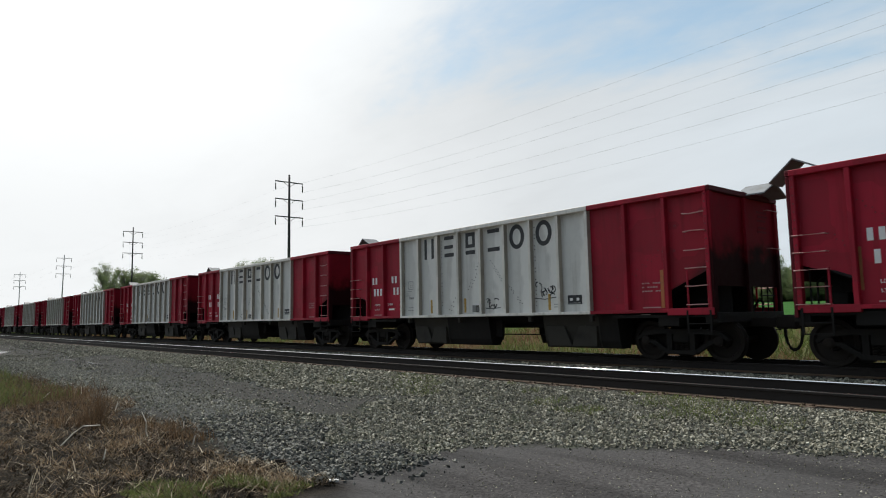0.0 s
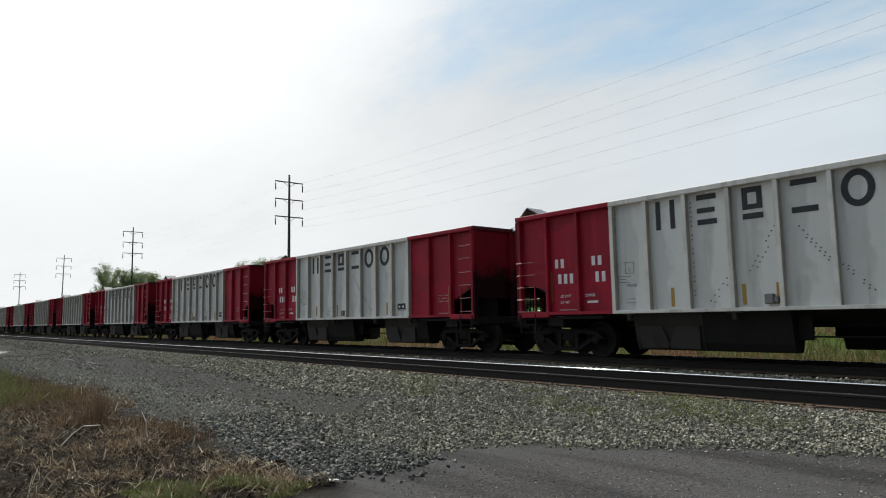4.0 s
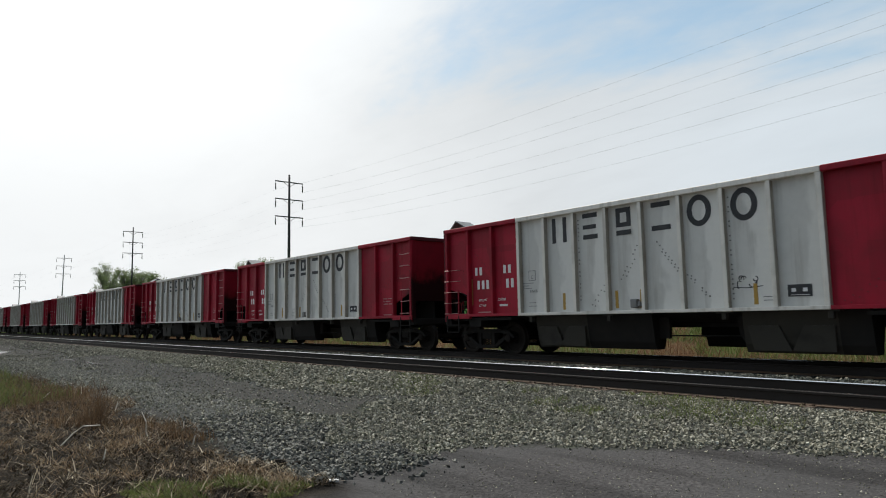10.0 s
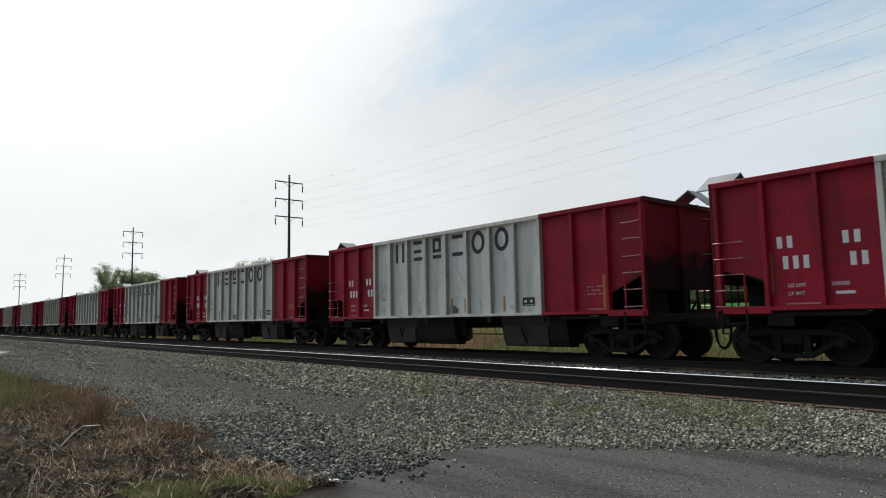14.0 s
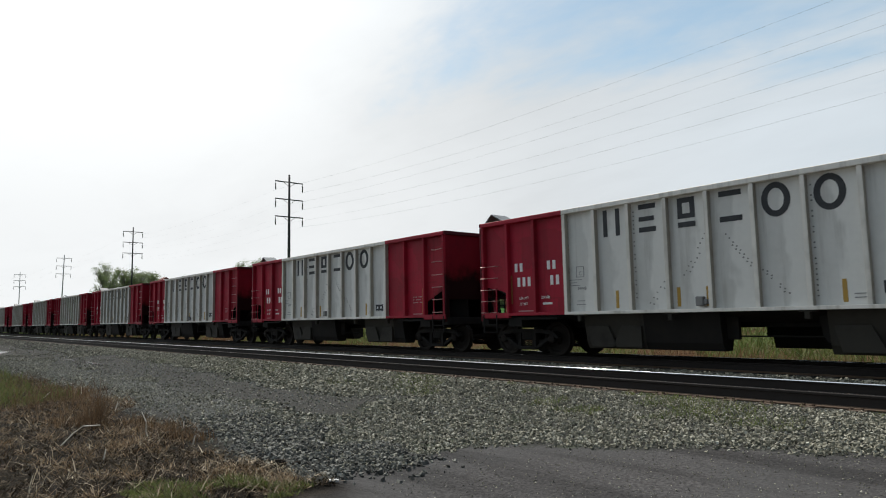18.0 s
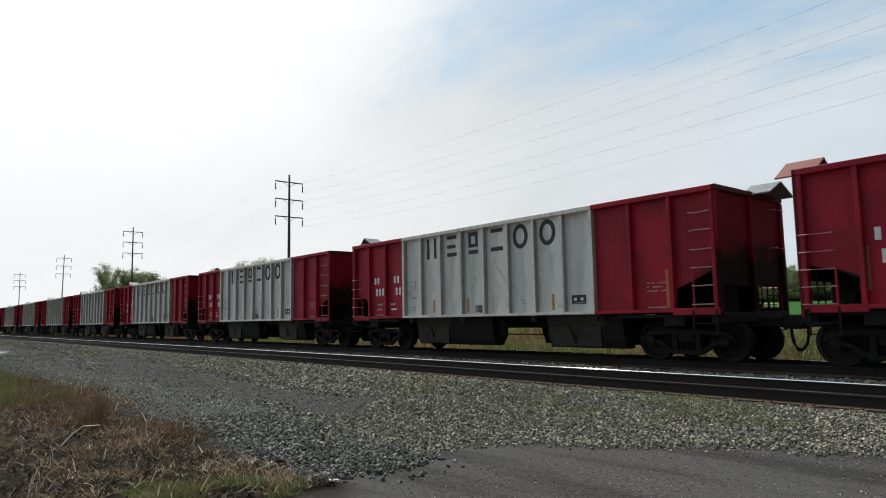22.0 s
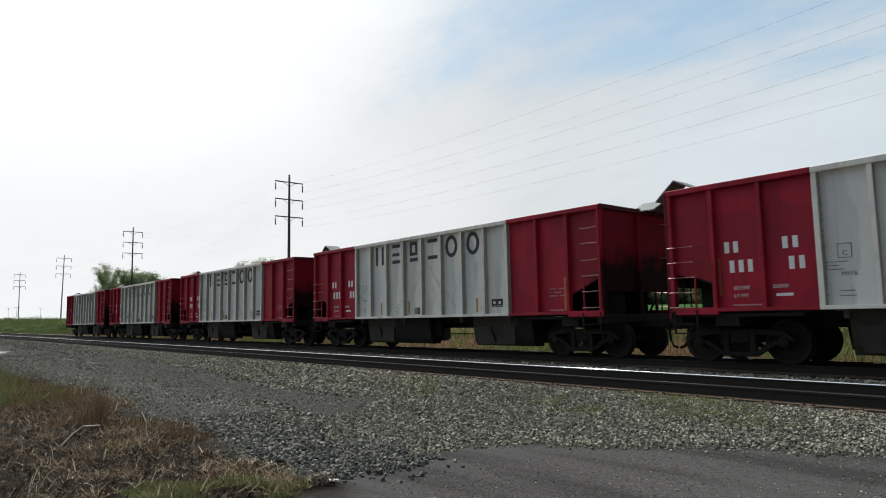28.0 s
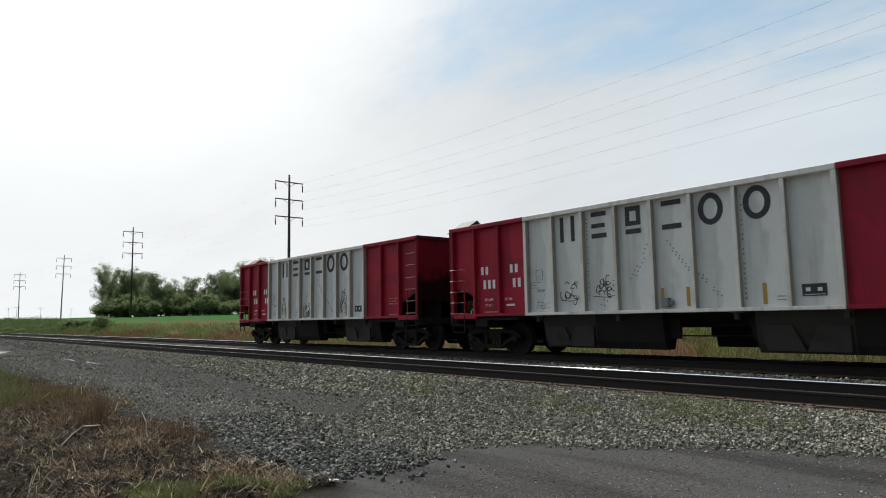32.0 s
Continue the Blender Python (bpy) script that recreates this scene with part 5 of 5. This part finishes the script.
blades("pale_stalks", x, y, 0.04 + 0.18 * rng.uniform(0, 1, n) ** 2, rng.uniform(0.0025, 0.006, n), rng.uniform(0.6, 0.97, n), PALE, "pale broken stalks strewn over the dead grass", 0.035)
x = rng.uniform(-7.2, -5.3, 700)
y = rng.uniform(-7.1, -6.35, 700)
blades("lane_edge_stalks", x, y, rng.uniform(0.03, 0.13, 700), rng.uniform(0.002, 0.005, 700), rng.uniform(0.5, 0.97, 700), PALE, "pale stalks along the edge of the lane", 0.03)
x, y = rng.uniform(-22, -13.2, 1300), rng.uniform(-7.7, -6.2, 1300)
blades("dry_stems", x, y, rng.uniform(0.08, 0.42, 1300), rng.uniform(0.002, 0.005, 1300), rng.uniform(0.0, 0.6, 1300), BROWN, "dry brown stems among the green verge grass")
# far bank
x, y = region(42000, -110, 4, 8.0, 14.6, lambda x, y: (np.sin(x * 0.5 + y) + np.cos(y * 0.9 - x * 0.23) < 0.5) & (y < 14.6 - 2.4 * np.clip((-x - 30) / 25, 0, 1) + 0.6 * np.sin(x * 0.31)), 2.0)
n = len(x)
blades("bank_dry_grass", x, y, rng.uniform(0.2, 0.75, n) * np.clip((15.6 - y) / 4, 0.3, 1), rng.uniform(0.007, 0.018, n) * np.clip(-x / 30, 0.8, 2.5), rng.uniform(0.0, 0.6, n), BANK, "tall dry grass on the bank behind the tracks")
x, y = region(30000, -110, 4, 8.6, 14.8, lambda x, y: (np.sin(x * 0.5 + y) + np.cos(y * 0.9 - x * 0.23) > 0.2) | (y > 12.6), 1.7)
n = len(x)
blades("bank_green_weeds", x, y, rng.uniform(0.25, 1.0, n) * np.clip((15.8 - y) / 4, 0.3, 1), rng.uniform(0.008, 0.025, n), rng.uniform(0.0, 0.6, n), GREEN, "green weeds on the bank behind the tracks")

x, y = region(36000, -300, -98, 9.0, 14.5, lambda x, y: y > 9.6 + 0.8 * np.sin(x * 0.2), 1.2)
n = len(x)
blades("bank_tall_weeds", x, y, rng.uniform(0.4, 2.1, n) * np.clip((-x - 85) / 70, 0.35, 1) * np.clip((y - 8) / 4, 0.4, 1), rng.uniform(0.04, 0.09, n), rng.uniform(0.0, 0.6, n), WEED, "tall green weeds on the bank farther along")
# pale sticks standing in the verge
STALKS = (((-9.50, -6.75, -0.46), (-9.53, -6.77, -0.36), (-9.49, -6.78, -0.24), (-9.58, -6.82, -0.10)), ((-9.64, -7.75, -0.44), (-9.62, -7.62, -0.30), (-9.59, -7.52, -0.22), (-9.45, -7.35, -0.21)),
          ((-8.43, -7.54, -0.46), (-8.42, -7.52, -0.35)), ((-15.86, -6.24, -0.46), (-15.86, -6.25, -0.22)), ((-12.82, -6.34, -0.46), (-12.80, -6.30, -0.28)),
          ((-15.7, -7.0, -0.42), (-15.66, -6.86, -0.28)), ((-8.63, -6.46, -0.46), (-8.62, -6.44, -0.35)), ((-9.82, -6.18, -0.46), (-9.82, -6.17, -0.33)),
          ((-5.55, -6.55, -0.45), (-5.45, -6.50, -0.44), (-5.38, -6.49, -0.45)))
for pts in STALKS:
    bm = fresh()
    tube(bm, pts, 0.0095, 6, 0.006)
    tagged(part("dry_stick", bm, STICK), "pale broken stalk standing in the dead grass", "stick", "pale stalks in the verge")

bm = fresh()
box(bm, -0.046, 0.046, -0.02, 0.02, -0.01, 0.01, 0.006)
scrap = tagged(part("pale_stone", bm, MARK), "small pale flat stone at the lane edge", "stone")
scrap.matrix_basis = pose(-5.37, -6.36, float(height(np.array(-5.37), np.array(-6.36))) + 0.022, 4, 0, 50)

# ---- trees and bushes ----
LEAF = island_material("spring_leaf", ((0.14, 0.185, 0.085), (0.18, 0.23, 0.105), (0.22, 0.265, 0.13), (0.155, 0.195, 0.095)), 0.85, 3, spec=0.05, glow=0.55)
BARK = surface("tree_bark", (0.13, 0.115, 0.10), 0.9, 0, 0.3, 3.0, None, 0, 0.4, 20)


def leaf_cloud(rnd, centres, n, leaf, squash=0.8):
    """Small leaf faces scattered thinner outwards round several centres (x, y, z, radius)."""
    c = np.array(centres)
    i = rnd.choice(len(c), n, p=c[:, 3] ** 2 / (c[:, 3] ** 2).sum())
    p = c[i, :3] + rnd.normal(0, 0.5, (n, 3)) * c[i, 3][:, None] * np.array([1, 1, squash])
    a, b = rnd.normal(0, 1, (n, 3)), rnd.normal(0, 1, (n, 3))
    a /= np.linalg.norm(a, axis=1)[:, None]
    b = np.cross(a, b)
    b /= np.linalg.norm(b, axis=1)[:, None]
    s = (leaf * rnd.uniform(0.5, 1.3, n))[:, None]
    v = np.stack([p - a * s, p - b * s * 0.6, p + a * s, p + b * s * 0.6], 1).reshape(-1, 3)
    return v, np.arange(n * 4).reshape(-1, 4)


def build_tree(seed, tall, wide, dense, low=0.25):
    rnd = np.random.default_rng(seed)
    tree = new("tree")
    bm = fresh()
    top = (rnd.normal(0, 0.4), rnd.normal(0, 0.4), tall * 0.97)
    tube(bm, [(0, 0, -0.3), (0.1, 0, tall * 0.3), (0.25, 0.1, tall * 0.62), top], tall * 0.02, 8, 0.03)
    centres = [(top[0], top[1], tall * 0.93, wide * 0.16)]
    for i in range(26):
        h = tall * (low + (0.86 - low) * (i + rnd.uniform(0, 1)) / 26)
        a = rnd.uniform(0, 2 * math.pi)
        reach = wide * rnd.uniform(0.35, 1.0) * (1.08 - 0.75 * (h / tall) ** 2)
        rise = tall * rnd.uniform(0.08, 0.17)
        end = Vector((reach * math.cos(a), reach * math.sin(a), h + rise))
        tube(bm, [(0.1, 0, h * 0.8), (end.x * 0.55, end.y * 0.55, h + rise * 0.3), tuple(end)], tall * 0.007, 5, 0.02)
        for j in range(4):           # twigs, each with its own thin spray of leaves
            f = rnd.uniform(0.45, 1.0)
            q = Vector((end.x * f, end.y * f, h + rise * f)) + Vector((rnd.normal(0, wide * 0.14), rnd.normal(0, wide * 0.14), tall * rnd.uniform(0.0, 0.10)))
            tube(bm, [(end.x * f * 0.8, end.y * f * 0.8, h + rise * f * 0.7), tuple(q)], 0.05, 4, 0.015)
            centres.append((q.x, q.y, q.z, wide * rnd.uniform(0.10, 0.26)))
    part("trunk", bm, BARK, tree, "dark bare trunk and limbs")
    v, f = leaf_cloud(rnd, centres, dense, 0.15, 0.9)
    crown = joined("crown", v, f, LEAF, "", "")
    del crown["kind"]
    crown.parent = tree
    return tagged(tree, "broad tree in fresh green leaf at the field edge", "tree", "trees at the field edge")


def build_bush(seed, tall, wide, dense):
    rnd = np.random.default_rng(seed)
    bush = new("bush")
    bm = fresh()
    centres = []
    for i in range(9):
        a, r = rnd.uniform(0, 2 * math.pi), wide * rnd.uniform(0.0, 0.7)
        end = (r * math.cos(a), r * math.sin(a), tall * rnd.uniform(0.3, 0.75))
        tube(bm, [(0, 0, -0.1), (end[0] * 0.5, end[1] * 0.5, end[2] * 0.7), end], 0.03, 5, 0.01)
        centres.append((*end, tall * rnd.uniform(0.22, 0.4)))
    part("stems", bm, BARK, bush)
    v, f = leaf_cloud(rnd, centres, dense, 0.11)
    crown = joined("foliage", v, f, LEAF, "", "")
    del crown["kind"]
    crown.parent = bush
    return tagged(bush, "dense green bush on the bank by the track", "bush", "bushes on the bank")


def place(x, y, s=1.0, turn=0.0):
    z = float(height(np.array(float(x)), np.array(float(y))))
    return pose(x, y, z, 0, 0, turn) @ Matrix.Diagonal((s, s, s, 1))


def put(ob, m):
    o = copy_thing(ob, m)
    o.matrix_basis = m
    return o


protos = [build_tree(11, 13.5, 4.6, 7000, 0.14), build_tree(12, 11.5, 4.6, 9500, 0.05), build_tree(13, 14.0, 4.0, 2600, 0.25), build_tree(14, 9.0, 4.8, 10500, 0.02)]
rnd = random.Random(3)
spots = []
for i in range(34):          # wood beyond the field
    f = i / 33
    head = radians(77.2 - 12.5 * f + rnd.uniform(-0.3, 0.3))
    dist = 205 - 30 * f + rnd.uniform(-6, 8) + (14 if i % 2 else 0)
    spots.append((head, dist, (2, 0, 2, 1, 0, 3, 1)[i % 7]))
for i in range(34):          # wood beyond the field farther along
    head = radians(37.0 - 26.5 * i / 33)
    spots.append((head, 190 + rnd.uniform(-14, 14), (1, 3, 1, 0, 3)[i % 5]))
for i in range(26):
    spots.append((radians(37.5 - 27.5 * i / 25 + rnd.uniform(-0.3, 0.3)), 172 + rnd.uniform(-4, 4), 3))
for i in range(26):          # the wood goes on behind the train
    spots.append((radians(64.5 - 27.0 * i / 25 + rnd.uniform(-0.3, 0.3)), 182 + rnd.uniform(-5, 8), (3, 1, 0)[i % 3]))
used = set()
for head, dist, p in spots:
    x, y = EYE[0] - dist * math.sin(head), EYE[1] + dist * math.cos(head)
    m = place(x, y, rnd.uniform(0.78, 1.05) * (0.74 if 68.9 < math.degrees(head) < 73.3 else 0.86 if head < 0.7 else 1.0), rnd.uniform(0, 360))
    if p in used:
        put(protos[p], m)
    else:
        used.add(p)
        protos[p].matrix_basis = m
bush0 = build_bush(21, 1.9, 1.5, 2800)
bush1 = build_bush(22, 1.2, 1.6, 2200)
bush0.matrix_basis = place(-97, 12.6, 1.0, 0)
bush1.matrix_basis = place(-112, 13.2, 1.0, 40)
for i in range(26):
    x = -116 - i * 5.2 + rnd.uniform(-2, 2)
    put((bush0, bush1)[i % 2], place(x, 12.2 + rnd.uniform(-1.6, 2.2), rnd.uniform(0.45, 1.0), rnd.uniform(0, 360)) @ Matrix.Diagonal((rnd.uniform(1.2, 2.2), 1.0, rnd.uniform(0.6, 1.1), 1)))
# undergrowth along the foot of the wood
for i in range(34):
    f = i / 33
    head = radians(77.5 - 13 * f + rnd.uniform(-0.25, 0.25))
    dist = 197 - 29 * f + rnd.uniform(-4, 5)
    put((bush0, bush1)[i % 2], place(EYE[0] - dist * math.sin(head), EYE[1] + dist * math.cos(head), rnd.uniform(1.5, 3.4), rnd.uniform(0, 360)))
for i in range(84):
    head = radians(37.3 - 27.0 * i / 83)
    put((bush0, bush1)[i % 2], Matrix.Translation((0, 0, -1.0)) @ place(EYE[0] - (176 + 6 * (i % 3)) * math.sin(head), EYE[1] + (176 + 6 * (i % 3)) * math.cos(head), rnd.uniform(2.4, 3.8), rnd.uniform(0, 360)))

for i in range(44):
    head = radians(64.5 - 27.3 * i / 43)
    put((bush0, bush1)[i % 2], Matrix.Translation((0, 0, -1.0)) @ place(EYE[0] - (172 + 5 * (i % 2)) * math.sin(head), EYE[1] + (172 + 5 * (i % 2)) * math.cos(head), rnd.uniform(2.2, 3.4), rnd.uniform(0, 360)))

# ---- ties ----
bm = fresh()
box(bm, -0.115, 0.115, -1.30, 1.30, -0.42, -0.192, 0.012)
tie = part("tie", bm, TIE, track_near)
tie.location = (-1.0, 0, 0)
bm = fresh()
box(bm, -0.10, 0.10, -0.19, 0.17, -0.1915, -0.178, 0.003)
for sx in (-0.06, 0.06):
    for sy in (-0.115, 0.105):
        box(bm, sx - 0.012, sx + 0.012, sy - 0.02, sy + 0.02, -0.18, -0.150)
plate = part("tie_plate", bm, RUST, tie, "rusty tie plate with spikes")
plate.location = (0, -RAIL_W, 0)
again(plate, pose(0, RAIL_W, 0, 0, 0, 180), tie)
ties_rng = random.Random(8)
for i in range(1, 120):
    o = again(tie, pose(-1.0 - 0.55 * i + ties_rng.uniform(-0.03, 0.03), 0, ties_rng.uniform(-0.008, 0.0), 0, 0, ties_rng.uniform(-0.8, 0.8)), track_near)
    if i < 75:
        again(plate, pose(0, -RAIL_W, 0), o)
    if i < 45:
        again(plate, pose(0, RAIL_W, 0, 0, 0, 180), o)
for i in range(80):
    again(tie, pose(2 - 0.55 * i, 0, ties_rng.uniform(-0.008, 0.0), 0, 0, ties_rng.uniform(-0.8, 0.8)), track_far)


# ---- what moves ----
def motions():
    turn_rows = []
    for i in range(32 * 15 + 1):
        turn_rows.append(i / 15)
    for k, c in CARS:
        walk(c, [(i * 0.5, pose(car_x(k, i * 0.5), TRACK_FAR, 0)) for i in range(65)])
        x0 = car_x(k, 0)
        for w in [o for o in c.children_recursive if o.name.startswith("wheelset")]:
            at = w.location.copy()
            walk(w, [(t, pose(*at, 0, math.degrees((car_x(k, t) - x0) / WHEEL_R), 0)) for t in turn_rows])


motions()
